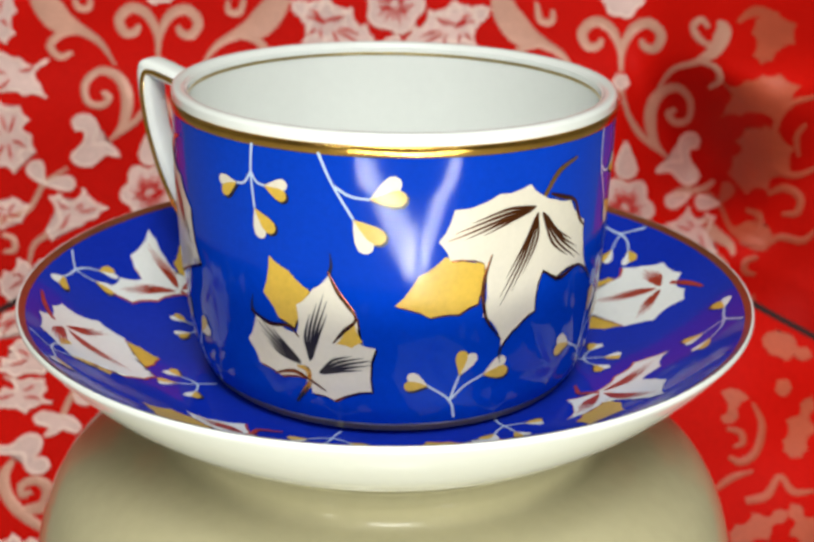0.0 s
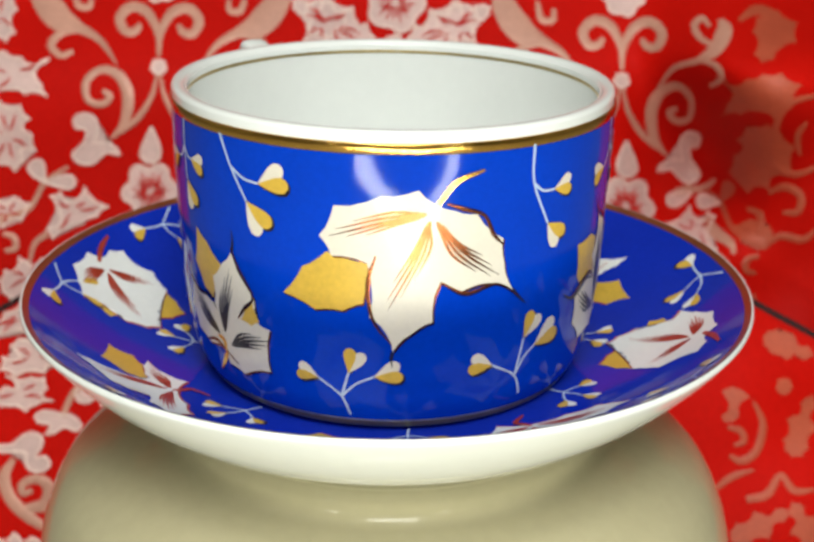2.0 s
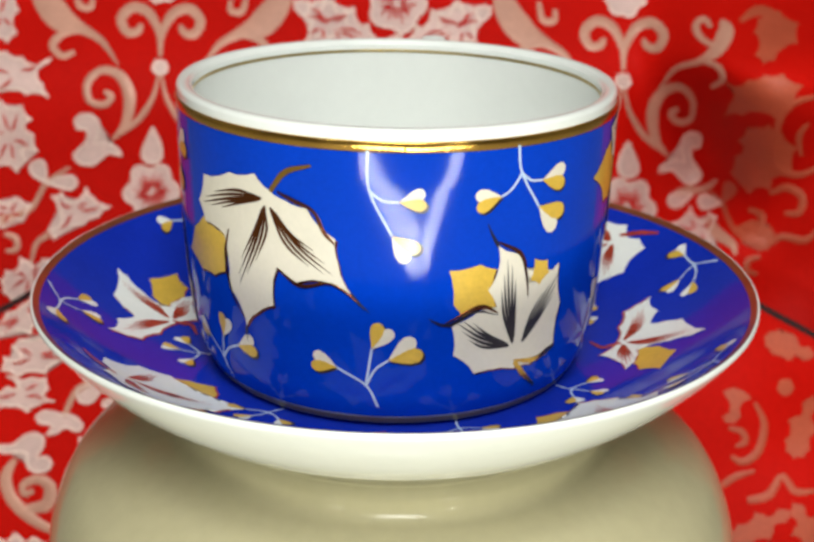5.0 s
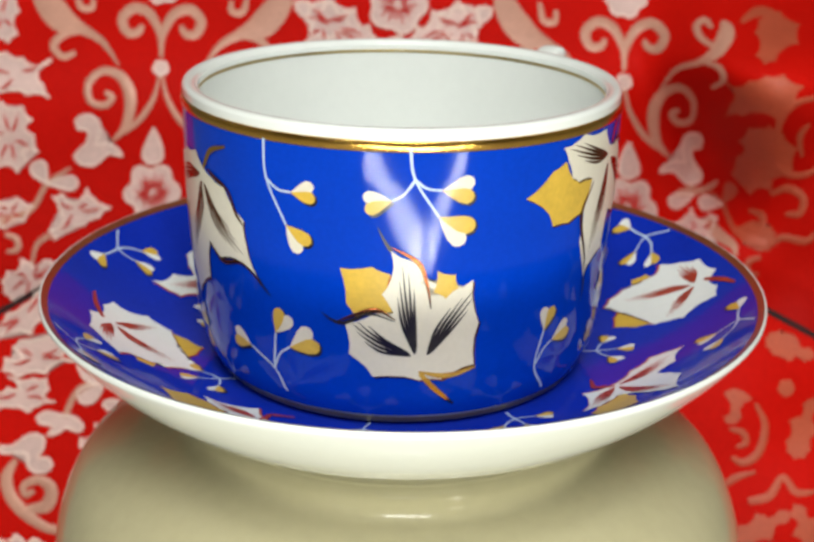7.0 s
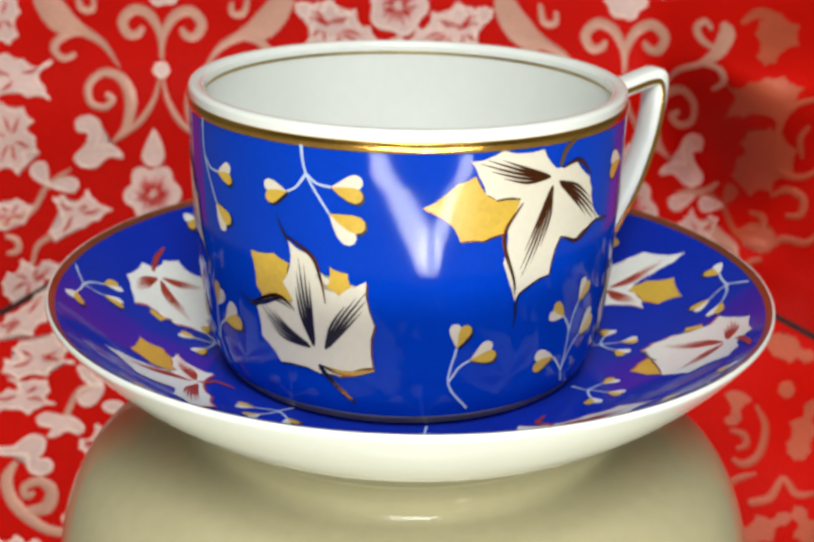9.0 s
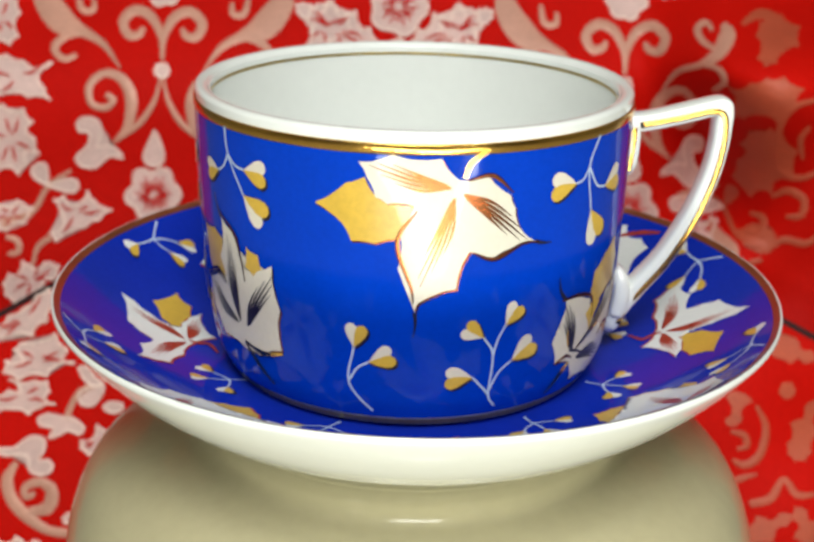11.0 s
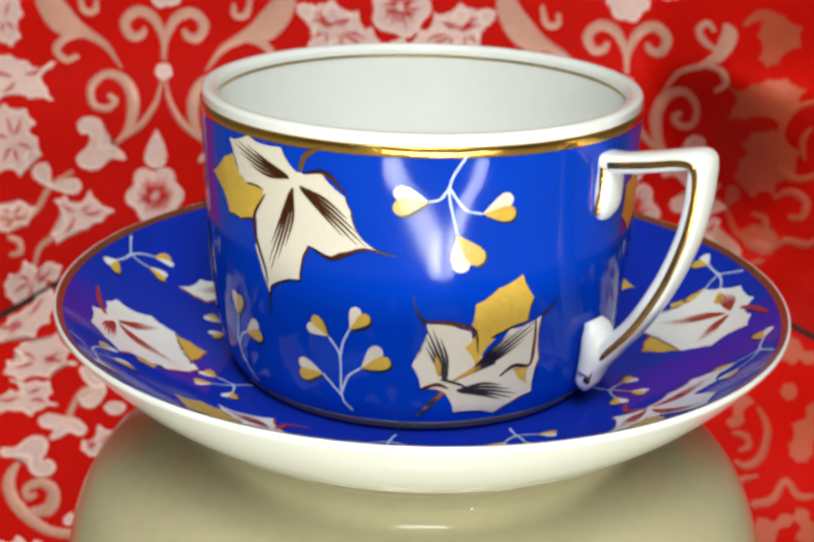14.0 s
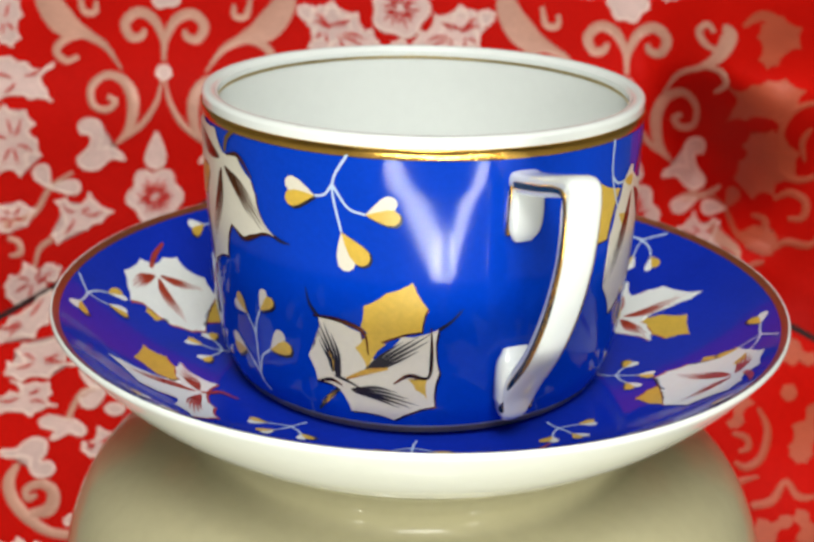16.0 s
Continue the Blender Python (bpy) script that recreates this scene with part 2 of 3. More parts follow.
def motif(name, draw, where=upper, parent=back_cloth, mirror=(0,), rim_line=None, straight=False, slits=()):
    """Weaves a motif once, or again as its mirror images: 1 about the tree, 2 about the axis, 3 about both."""
    for m in mirror:
        def put(x, y, h, m=m):
            if m in (1, 3):
                x = 2 * TREE - x
            if m in (2, 3):
                x = 2 * AXIS - x
            if not straight:
                x, y = turned(x, y)
            return where(x, y, h)
        bm = bmesh.new()
        draw(bm, put)
        bmesh.ops.recalc_face_normals(bm, faces=bm.faces)
        # motifs far to the right take the thread colour with shade painted in
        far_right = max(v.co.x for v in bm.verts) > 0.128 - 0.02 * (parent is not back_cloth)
        body = part(name, bm, SHADED_THREAD if far_right else SILK if rim_line else THREAD, parent)
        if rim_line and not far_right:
            bm = bmesh.new()
            stroke_into(bm, rim_line + rim_line[:1], [4.5] * (len(rim_line) + 1), put, 1.2, 2.6, n=2)
            bmesh.ops.recalc_face_normals(bm, faces=bm.faces)
            part("woven_edge", bm, EDGE, body, "paler woven edge")
        if slits and not far_right:
            bm = bmesh.new()
            for q in slits:
                stroke_into(bm, q, [2.5, 5.0, 1.5], put, 0.5, 4.6, n=4)
            part("woven_vein", bm, CLOTH, body, "red ground showing between threads")


H = 1.3


def line_motif(name, pts, widths, **k):
    motif(name, lambda bm, put: stroke_into(bm, pts, widths, put, H, 1.6), **k)


def blob_motif(name, outline, **k):
    cx, cy = sum(p[0] for p in outline) / len(outline), sum(p[1] for p in outline) / len(outline)
    far = max(math.hypot(x - cx, y - cy) for x, y in outline)
    if far > 45 and name in ("woven_leaf", "woven_rosette", "woven_palmette"):
        tips = [p for i, p in enumerate(outline) if math.hypot(p[0] - cx, p[1] - cy) > 0.62 * far][::2]
        k["slits"] = [[(cx + (x - cx) * q, cy + (y - cy) * q + 3 * math.sin(9 * q + x)) for q in (0.16, 0.42, 0.68)] for x, y in tips]
    if "leaf" in name:
        outline = scalloped([tuple(p) for p in outline], 0.13)
    motif(name, lambda bm, put: patch_into(bm, outline, put, 14, H, 1.6, 5), rim_line=[tuple(p) for p in outline], **k)


def lobed(cx, cy, turn, length, wide, lobes=3, seed=0):
    """A ragged acanthus leaf: a mid rib with pointed lobes on both sides."""
    rnd = random.Random(seed)
    side = []
    for k in range(lobes):
        s = (k + 0.55) / (lobes + 0.35)
        w = wide * math.sin(math.pi * min(s + 0.12, 0.93)) ** 0.7
        side += [(s - 0.10, w * 0.62), (s + 0.05, w * (0.95 + 0.15 * rnd.random())), (s + 0.13, w * 0.72)]
    pts = [(0, 0)] + side + [(1, 0)] + [(s, -w * (0.9 + 0.2 * rnd.random())) for s, w in side[::-1]]
    c, s_ = math.cos(radians(turn)), math.sin(radians(turn))
    return [(cx + length * (s - 0.5) * c - w * s_, cy - length * (s - 0.5) * s_ - w * c) for s, w in pts]


def rosette(cx, cy, r, petals, depth=0.25):
    out = []
    for k in range(6 * petals):
        a = math.pi * k / petals / 3
        w = r * (1 - depth * (1 - abs(math.cos(petals * a / 2 + 0.3))) + 0.04 * math.sin(5 * a))
        out.append((cx + w * math.cos(a), cy + w * math.sin(a)))
    return out


ALL = (0, 1, 2, 3)
# the tree of two curls, its bead and hanging lines
line_motif("woven_curl", [(303, 112), (305, 70), (325, 30), (356, 18), (379, 40), (368, 66), (348, 64), (340, 50)], [7, 13, 19, 20, 19, 17, 15, 9], mirror=ALL)
blob_motif("woven_bead", rosette(303, 133, 14, 6, 0.06), mirror=(0, 2))
line_motif("woven_tendril", [(300, 148), (290, 190), (262, 235), (214, 274)], [5, 9, 12, 5], mirror=ALL)
# the large spiral
line_motif("woven_spiral", [(212, 275), (238, 244), (245, 190), (227, 152), (192, 141), (164, 166), (168, 200), (195, 208), (210, 192), (196, 182)],
           [4, 17, 23, 20, 15, 15, 13, 13, 13, 10], mirror=ALL)
# the bird-shaped comma
blob_motif("woven_comma", [(140, 240), (150, 229), (172, 228), (187, 242), (186, 264), (180, 284), (200, 281), (222, 290), (231, 305), (208, 300), (194, 310), (178, 324), (152, 323), (139, 308), (150, 294), (163, 280), (166, 262), (158, 255), (146, 256)], mirror=ALL)
blob_motif("woven_drop", [tuple(p) for p in petal((291, 248), (291, 318), 40)], mirror=(0, 2))
blob_motif("woven_rosette", rosette(291, 372, 54, 6, 0.22), mirror=(0, 2))
# big leaves at the side
blob_motif("woven_leaf", [(-70, 130), (-30, 108), (4, 112), (36, 122), (60, 136), (92, 122), (64, 150), (76, 172), (90, 196), (46, 192), (22, 184), (-20, 200), (-50, 176)], mirror=ALL)
blob_motif("woven_leaf", [(-60, 250), (-30, 222), (-4, 206), (20, 222), (36, 214), (56, 240), (42, 256), (60, 270), (70, 302), (40, 299), (46, 320), (30, 343), (12, 328), (-12, 338), (-20, 300), (-52, 296)], mirror=ALL)
blob_motif("woven_leaf", [(-60, 10), (-20, -14), (6, -4), (20, 4), (28, 30), (16, 50), (25, 74), (8, 92), (-14, 84), (-30, 60), (-58, 50)], mirror=ALL)
line_motif("woven_sprig", [(0, 440), (58, 412), (88, 362), (132, 330)], [22, 12, 10, 6], mirror=ALL)
blob_motif("woven_bud", petal((88, 362), (62, 322), 34), mirror=ALL)
blob_motif("woven_bud", petal((88, 362), (146, 358), 28), mirror=ALL)
blob_motif("woven_leaf", lobed(18, 420, 20, 90, 32, 2, 3), mirror=ALL)
blob_motif("woven_leaf", [(98, 388), (118, 380), (132, 398), (150, 392), (164, 368), (178, 388), (196, 400), (212, 404), (188, 424), (160, 440), (132, 450), (104, 470), (92, 452), (118, 440), (112, 410)], mirror=ALL)
line_motif("woven_curl", [(8, 462), (30, 470), (32, 490), (12, 496)], [9, 12, 12, 7], mirror=ALL)
line_motif("woven_tendril", [(95, 460), (70, 480), (60, 520)], [12, 10, 6], mirror=ALL)
# the long top scroll
line_motif("woven_scroll", [(66, -60), (74, -5), (108, 42), (150, 62), (190, 86), (222, 130)], [20, 46, 52, 22, 13, 4], mirror=(0, 1, 3))
line_motif("woven_curl", [(156, 64), (116, 72), (95, 96), (114, 116), (138, 107)], [10, 15, 15, 13, 9], mirror=(0, 1, 3))
line_motif("woven_curl", [(138, -16), (146, 18), (168, 20), (170, -2)], [8, 13, 12, 8], mirror=(0, 1, 3))
# the palmette on the axis, with its pair of leaves
blob_motif("woven_palmette", rosette(757, -4, 58, 5, 0.24))
blob_motif("woven_leaf", lobed(634, 42, 150, 175, 46, 4, 6), mirror=(0, 2))
blob_motif("woven_bud", rosette(757, 76, 20, 5, 0.3))
# rows above and below that the edges of the picture cut
blob_motif("woven_rosette", rosette(303, -30, 40, 6, 0.25), mirror=(0, 2))
blob_motif("woven_leaf", lobed(240, -90, 60, 120, 40, 3, 7), mirror=ALL)
blob_motif("woven_leaf", lobed(60, 545, 30, 120, 40, 3, 8), mirror=ALL)

# the right stretch of the weave; its far motifs carry shade in their colour
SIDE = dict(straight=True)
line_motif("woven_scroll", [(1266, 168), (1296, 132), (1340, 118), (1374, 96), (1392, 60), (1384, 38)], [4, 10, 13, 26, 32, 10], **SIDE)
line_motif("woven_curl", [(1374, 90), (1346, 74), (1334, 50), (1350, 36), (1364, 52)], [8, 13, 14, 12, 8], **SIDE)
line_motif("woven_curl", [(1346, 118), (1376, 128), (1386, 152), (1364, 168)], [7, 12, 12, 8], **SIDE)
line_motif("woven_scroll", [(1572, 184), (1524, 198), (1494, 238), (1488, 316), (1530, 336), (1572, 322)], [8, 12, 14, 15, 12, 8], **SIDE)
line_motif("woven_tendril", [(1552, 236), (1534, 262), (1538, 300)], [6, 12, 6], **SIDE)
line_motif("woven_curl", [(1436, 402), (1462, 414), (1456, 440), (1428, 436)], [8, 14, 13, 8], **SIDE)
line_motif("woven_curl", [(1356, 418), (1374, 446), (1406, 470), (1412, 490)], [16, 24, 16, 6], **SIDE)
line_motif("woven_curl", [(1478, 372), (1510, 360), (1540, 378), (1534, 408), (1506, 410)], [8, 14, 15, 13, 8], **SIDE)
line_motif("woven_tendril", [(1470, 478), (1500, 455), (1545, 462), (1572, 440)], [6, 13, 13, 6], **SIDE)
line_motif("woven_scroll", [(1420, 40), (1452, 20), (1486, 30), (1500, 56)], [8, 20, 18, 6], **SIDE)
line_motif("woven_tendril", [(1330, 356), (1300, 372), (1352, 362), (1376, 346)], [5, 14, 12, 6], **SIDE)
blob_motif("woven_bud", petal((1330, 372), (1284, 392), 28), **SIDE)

LOW = dict(where=lower, parent=front_cloth)
# the lower board has the same weave, seen further down
for k in (dict(LOW, straight=True),):
    blob_motif("woven_leaf", [(-40, 640), (-11, 632), (9, 607), (39, 592), (64, 567), (87, 553), (104, 575), (89, 592), (84, 617), (59, 632), (57, 647), (19, 642), (-11, 657)], **k)
    blob_motif("woven_leaf", [(19, 672), (34, 657), (64, 657), (99, 640), (124, 672), (114, 692), (138, 697), (99, 704), (84, 722), (29, 730), (-1, 717), (4, 692), (39, 697)], **k)
    blob_motif("woven_leaf", [(-40, 770), (-11, 762), (9, 750), (34, 752), (9, 728), (59, 732), (84, 732), (89, 752), (79, 767), (101, 777), (69, 784), (49, 797), (19, 787), (-11, 792)], **k)
    blob_motif("woven_bud", [(144, 707), (159, 704), (179, 727), (194, 736), (170, 740), (154, 728)], **k)
    line_motif("woven_sprig", [(120, 806), (134, 772), (152, 750), (176, 742)], [12, 12, 14, 8], **k)
    blob_motif("woven_bud", [(144, 757), (159, 747), (194, 742), (184, 767), (169, 780), (149, 777)], **k)
    blob_motif("woven_bud", [(192, 782), (204, 772), (230, 776), (226, 789), (206, 793)], **k)
    blob_motif("woven_comma", [(66, 806), (84, 795), (119, 803), (136, 804), (156, 822), (146, 835), (124, 827), (106, 837), (86, 842), (98, 824), (72, 818)], **k)
    blob_motif("woven_leaf", [(149, 847), (174, 842), (179, 817), (219, 827), (206, 852), (189, 877), (164, 874), (149, 862)], **k)
    blob_motif("woven_comma", [(-6, 862), (20, 862), (40, 846), (60, 838), (80, 846), (78, 868), (66, 886), (86, 884), (96, 898), (84, 912), (60, 912), (48, 898), (50, 880), (34, 874), (12, 876), (-6, 874)], **k)
    line_motif("woven_spiral", [(26, 888), (8, 920), (14, 955), (40, 988), (84, 1018), (130, 1026)], [10, 22, 24, 24, 18, 18], **k)
    line_motif("woven_curl", [(50, 984), (86, 976), (94, 944), (70, 927), (42, 938), (44, 956), (62, 948)], [16, 26, 24, 18, 15, 13, 10], **k)
    blob_motif("woven_bud", [(116, 996), (130, 985), (132, 1002), (120, 1006)], **k)
    blob_motif("woven_leaf", lobed(30, 1060, 10, 110, 30, 3, 10), **k)
    line_motif("woven_curl", [(-60, 640), (-80, 700), (-50, 740)], [14, 22, 10], **k)
    blob_motif("woven_leaf", lobed(-90, 860, 70, 140, 44, 3, 11), **k)

k = dict(LOW, straight=True)
line_motif("woven_spiral", [(1446, 772), (1466, 815), (1456, 866), (1428, 888), (1404, 878)], [6, 14, 16, 15, 8], **k)
line_motif("woven_curl", [(1398, 822), (1424, 830), (1430, 850), (1412, 858)], [8, 13, 12, 7], **k)
blob_motif("woven_comma", [(1386, 752), (1404, 744), (1424, 750), (1440, 764), (1424, 772), (1416, 784), (1420, 800), (1408, 812), (1392, 812), (1386, 800), (1398, 792), (1400, 776)], **k)
blob_motif("woven_bead", rosette(1508, 744, 17, 6, 0.1), **k)
line_motif("woven_scroll", [(1436, 962), (1474, 950), (1500, 914), (1524, 942), (1566, 940)], [14, 16, 12, 14, 6], **k)
blob_motif("woven_leaf", lobed(1462, 1010, 30, 130, 30, 3, 12), **k)
blob_motif("woven_leaf", lobed(1545, 1010, 120, 110, 34, 3, 13), **k)
blob_motif("woven_leaf", lobed(1545, 820, 70, 130, 34, 3, 14), **k)
line_motif("woven_sprig", [(1376, 946), (1412, 918), (1450, 905)], [10, 14, 5], **k)
blob_motif("woven_leaf", lobed(1520, 668, -20, 110, 28, 3, 15), **k)
line_motif("woven_tendril", [(1330, 870), (1350, 890), (1372, 950), (1390, 1000)], [10, 12, 12, 8], **k)

# ---- round glazed pot, upside down, on which the saucer turns ----
pot = tagged(new("pot"), "olive beige glazed round pot upside down under a saucer", "pot")
PT = 0.0045
part("body", lathe([(0.0, PT), (0.03, PT), (0.0448, PT), (0.0470, PT - 0.0004), (0.0486, PT - 0.0020), (0.0496, PT - 0.0044), (0.0514, PT - 0.0062), (0.0550, PT - 0.0070), (0.0610, PT - 0.0080), (0.0672, -0.0066), (0.0738, -0.0125), (0.0782, -0.022), (0.0798, -0.032), (0.0806, -0.05), (0.0806, -0.09), (0.0795, -0.13), (0.078, FLOOR)]), CLAY, pot)
part("lip", lathe([(0.0775, FLOOR + 0.002), (0.0805, FLOOR + 0.0035), (0.0810, FLOOR + 0.007), (0.0800, FLOOR + 0.0105), (0.0785, FLOOR + 0.012)]), CLAY, pot)

# ---- saucer ----
saucer = tagged(new("saucer"), "cobalt blue porcelain saucer with painted leaves on a pot", "saucer")
SZ = 0.0045              # the foot's height in the room


def well(r):
    """Height of the saucer's upper face over its foot."""
    h = min(0.003, max(0.0788 - r, 0))
    return np.interp([r + h * k / 4 for k in range(-4, 5)], [0, 0.037, 0.040, 0.045, 0.052, 0.060, 0.067, 0.073, 0.0773, 0.0788],
                     [0.0092, 0.0092, 0.0093, 0.0099, 0.0115, 0.0146, 0.0185, 0.0228, 0.0266, 0.0277]).mean().item()


def well_profile(r0, r1, lift, n=14):
    return [(r0 + (r1 - r0) * k / n, well(r0 + (r1 - r0) * k / n) + lift) for k in range(n + 1)]


part("body", lathe([(0, 0.0089)] + well_profile(0.012, 0.0776, -0.0003, 20) + [(0.0785, 0.0274), (0.0789, 0.0268), (0.0784, 0.0256), (0.0745, 0.0207),
     (0.0680, 0.0142), (0.0620, 0.0096), (0.0590, 0.0076), (0.0520, 0.0042), (0.0460, 0.0025), (0.0440, 0.0003), (0.0425, 0.0), (0.0412, 0.0004), (0.0400, 0.0038), (0.02, 0.0046), (0, 0.0046)], smooth=3), WHITE, saucer, "white porcelain underside and foot ring")
part("glaze", lathe(well_profile(0.001, 0.0775, 0.0, 24), smooth=3), SHADED_BLUE, saucer, "cobalt blue glazed upper face")
part("gilt_line", lathe(well_profile(0.0770, 0.0783, 0.00012, 4), smooth=2), RED_GILT, saucer, "gilt line inside the rim, coloured with the cloth's red reflection")


def on_saucer(az, r0):
    def where(u, v, h):
        r = max(r0 + v / 1000, 0.03)
        a = radians(az) + u / 1000 / r
        return (r * math.cos(a), r * math.sin(a), well(r) + 0.00006 + h / 1000)
    return where


def on_cup(az, z0):
    drift = np.interp(az, [-160, -120, -90, -53, 12, 60, 106, 180], [0.5, 0.5, 0.1, -0.4, 0.7, 0.8, 0.8, 0.5]).item()

    def where(u, v, h):
        z = (z0 + v) / 1000
        r = wall(z) + 0.00022 + h / 1000
        a = radians(az + drift) + u / 46
        return (r * math.cos(a), r * math.sin(a), z - CZ)
    return where


def spun(pts, turn, size=1.0, flip=1):
    c, s = math.cos(radians(turn)) * size, math.sin(radians(turn)) * size
    return [(flip * (x * c - y * s), x * s + y * c) for x, y in pts]


def vein_lines(v):
    """The middle line of a brushed vein: three points, or an angle and a length from the hub."""
    return list(v) if len(v) == 3 else polar([(v[0], v[1] * 0.08), (v[0] + 3, v[1] * 0.5), (v[0], v[1])])


def painted_leaf(thing, where, white, gold, stem, veins, vein_mat=None, turn=0, size=1.0, flip=1, spread=1.9, tails=(), edges=(), flaps=(), gilt=()):
    """A painted leaf: cream blade, ochre leaf behind it, dark shaded edge, brushed veins and stem. All in millimetres."""
    vein_mat = vein_mat or LUSTRE
    blade = scalloped(spun(polar(white), turn, size, flip))
    behind = scalloped(spun(polar(gold), turn, size, flip), 0.05)
    bm = patch_into(bmesh.new(), blade, where, 2.0, lift=0.13)
    leaf = part("painted_leaf", bm, COOL if thing is saucer else CREAM, thing, "cream enamel leaf with gilt veins")
    part("ochre_leaf", patch_into(bmesh.new(), behind, where, 2.0, lift=0.05), OCHRE, leaf, "ochre leaf behind the cream one")
    bm = bmesh.new()
    for shape, d, lift in ((blade, (0.42, -0.40), 0.075), (behind, (0.30, -0.34), 0.025)):
        patch_into(bm, [(x + d[0], y + d[1]) for x, y in shape], where, 2.0, lift=lift)
    part("shaded_edge", bm, RED_LUSTRE if thing is saucer else LUSTRE, leaf, "dark gilt shading along the edge")
    for f in flaps:
        part("ochre_leaf", patch_into(bmesh.new(), scalloped(f, 0.08), where, 2.0, lift=0.15), OCHRE, leaf, "small ochre lobe between the cream ones")
    bm = bmesh.new()
    for v in veins:
        a, b, c = [np.array(q, float) for q in spun(vein_lines(v), turn, size, flip)]
        d = (c - a) / np.linalg.norm(c - a)
        side = np.array((-d[1], d[0])) * spread * size
        for o, s, e in ((-1, 0.12, 0.80), (-0.5, 0.04, 0.98), (0.02, 0, 1.06), (0.5, 0.05, 0.90), (1, 0.14, 0.72)):
            q0 = a + (b - a) * s * 1.2 + side * o * 0.22
            q2 = b + (c - b) * (2 * e - 1) + side * o * (0.4 + 0.6 * e)
            q1 = (q0 + q2) / 2 + (b - (a + c) / 2) * 0.9 + side * o * 0.12
            stroke_into(bm, [q0, q1, q2], [0.45 * size, 0.6 * size, 0.07], where, 0, 0.18, n=6)
    part("vein", bm, vein_mat, leaf, "brushed dark gilt veins")
    for q in tails:
        part("tendril", stroke_into(bmesh.new(), q, [0.75, 0.5, 0.12], where, 0, 0.20, n=5), INK, leaf, "fine dark tendril from a tip")
    for q in edges:
        w = [0.3] + [0.85, 0.6, 0.8, 0.55][:len(q) - 2] + [0.2]
        part("gilt_edge", stroke_into(bmesh.new(), q, w, where, 0.03, 0.21, n=6), LUSTRE, leaf, "dark gilt line along a lobe")
    for q in gilt:
        part("gilt_touch", stroke_into(bmesh.new(), q, [0.4, 1.2, 0.5], where, 0.02, 0.22, n=6), GOLD, leaf, "bright gilt brush touch")
    if stem:
        bm = stroke_into(bmesh.new(), spun(stem, turn, size, flip), [0.9] + [1.1] * (len(stem) - 2) + [0.5], where, 0, 0.19, n=6)
        part("stem", bm, GOLD if thing is not saucer else RED_LUSTRE, leaf, "curved gilt stem")
    return leaf


def painted_sprig(thing, where, stems, buds, turn=0, size=1.0, flip=1, bud=1.0, wide=0.56):
    """A sprig: pale stems and buds of one white and one ochre petal."""
    bm = bmesh.new()
    for s in stems:
        q = spun(s, turn, size, flip)
        stroke_into(bm, q, [wide] + [wide * 0.8] * (len(q) - 1), where, 0, 0.12, n=5)
    sprig = part("painted_sprig", bm, PALE, thing, "thin pale blue stems")
    for base, tip, first in buds:
        b, t = [np.array(p) for p in spun([base, tip], turn, size, flip)]
        d = (t - b) * bud
        nrm = np.array((-d[1], d[0]))
        up, dn = b + d * 0.98 + nrm * 0.27, b + d * 0.98 - nrm * 0.27
        wd = np.linalg.norm(d) * 0.5
        if not first:
            up, dn = dn, up
        part("white_petal", patch_into(bmesh.new(), petal(b, up, wd), where, 1.5, lift=0.13), COOL if thing is saucer else CREAM, sprig)
        part("ochre_petal", patch_into(bmesh.new(), petal(b, dn, wd), where, 1.5, lift=0.15), OCHRE, sprig)
        part("petal_shade", patch_into(bmesh.new(), [(x + 0.45, y - 0.4) for x, y in petal(b, dn, wd * 1.05)], where, 1.5, lift=0.09), INK, sprig)
    return sprig


# ---- cup ----
cup = tagged(new("teacup"), "cobalt blue porcelain teacup with painted leaves on a saucer", "cup")
CZ = 0.0138


def wall(z):
    """Outer radius of the cup at a height in the room."""
    return np.interp(z, [0.0138, 0.0152, 0.0175, 0.021, 0.027, 0.036, 0.050, 0.066, 0.0755],
                     [0.0378, 0.0397, 0.0413, 0.0428, 0.0439, 0.0448, 0.0455, 0.0459, 0.0460]).item()


def shell(z0, z1, lift, n=16):
    return [(wall(z0 + (z1 - z0) * k / n) + lift, z0 + (z1 - z0) * k / n - CZ) for k in range(n + 1)]


TOP = 0.0761
part("body", lathe([(0, 0.0016), (0.030, 0.0016), (0.0338, 0.0002), (0.0352, 0.0), (0.0370, 0.0002)] + shell(0.0150, TOP - 0.0014, 0, 16)
     + [(0.0459, TOP - CZ - 0.0005), (0.0453, TOP - CZ), (0.0439, TOP - CZ - 0.0001), (0.0431, TOP - CZ - 0.0008), (0.0427, TOP - CZ - 0.0026), (0.0426, 0.045),
        (0.0419, 0.025), (0.0404, 0.012), (0.036, 0.0058), (0.028, 0.0042), (0, 0.0040)], smooth=4), WHITE, cup, "white porcelain body with a rounded lip")
part("glaze", lathe(shell(0.0172, 0.0727, 0.00012, 24), smooth=2), BLUE, cup, "cobalt blue glaze round the wall")
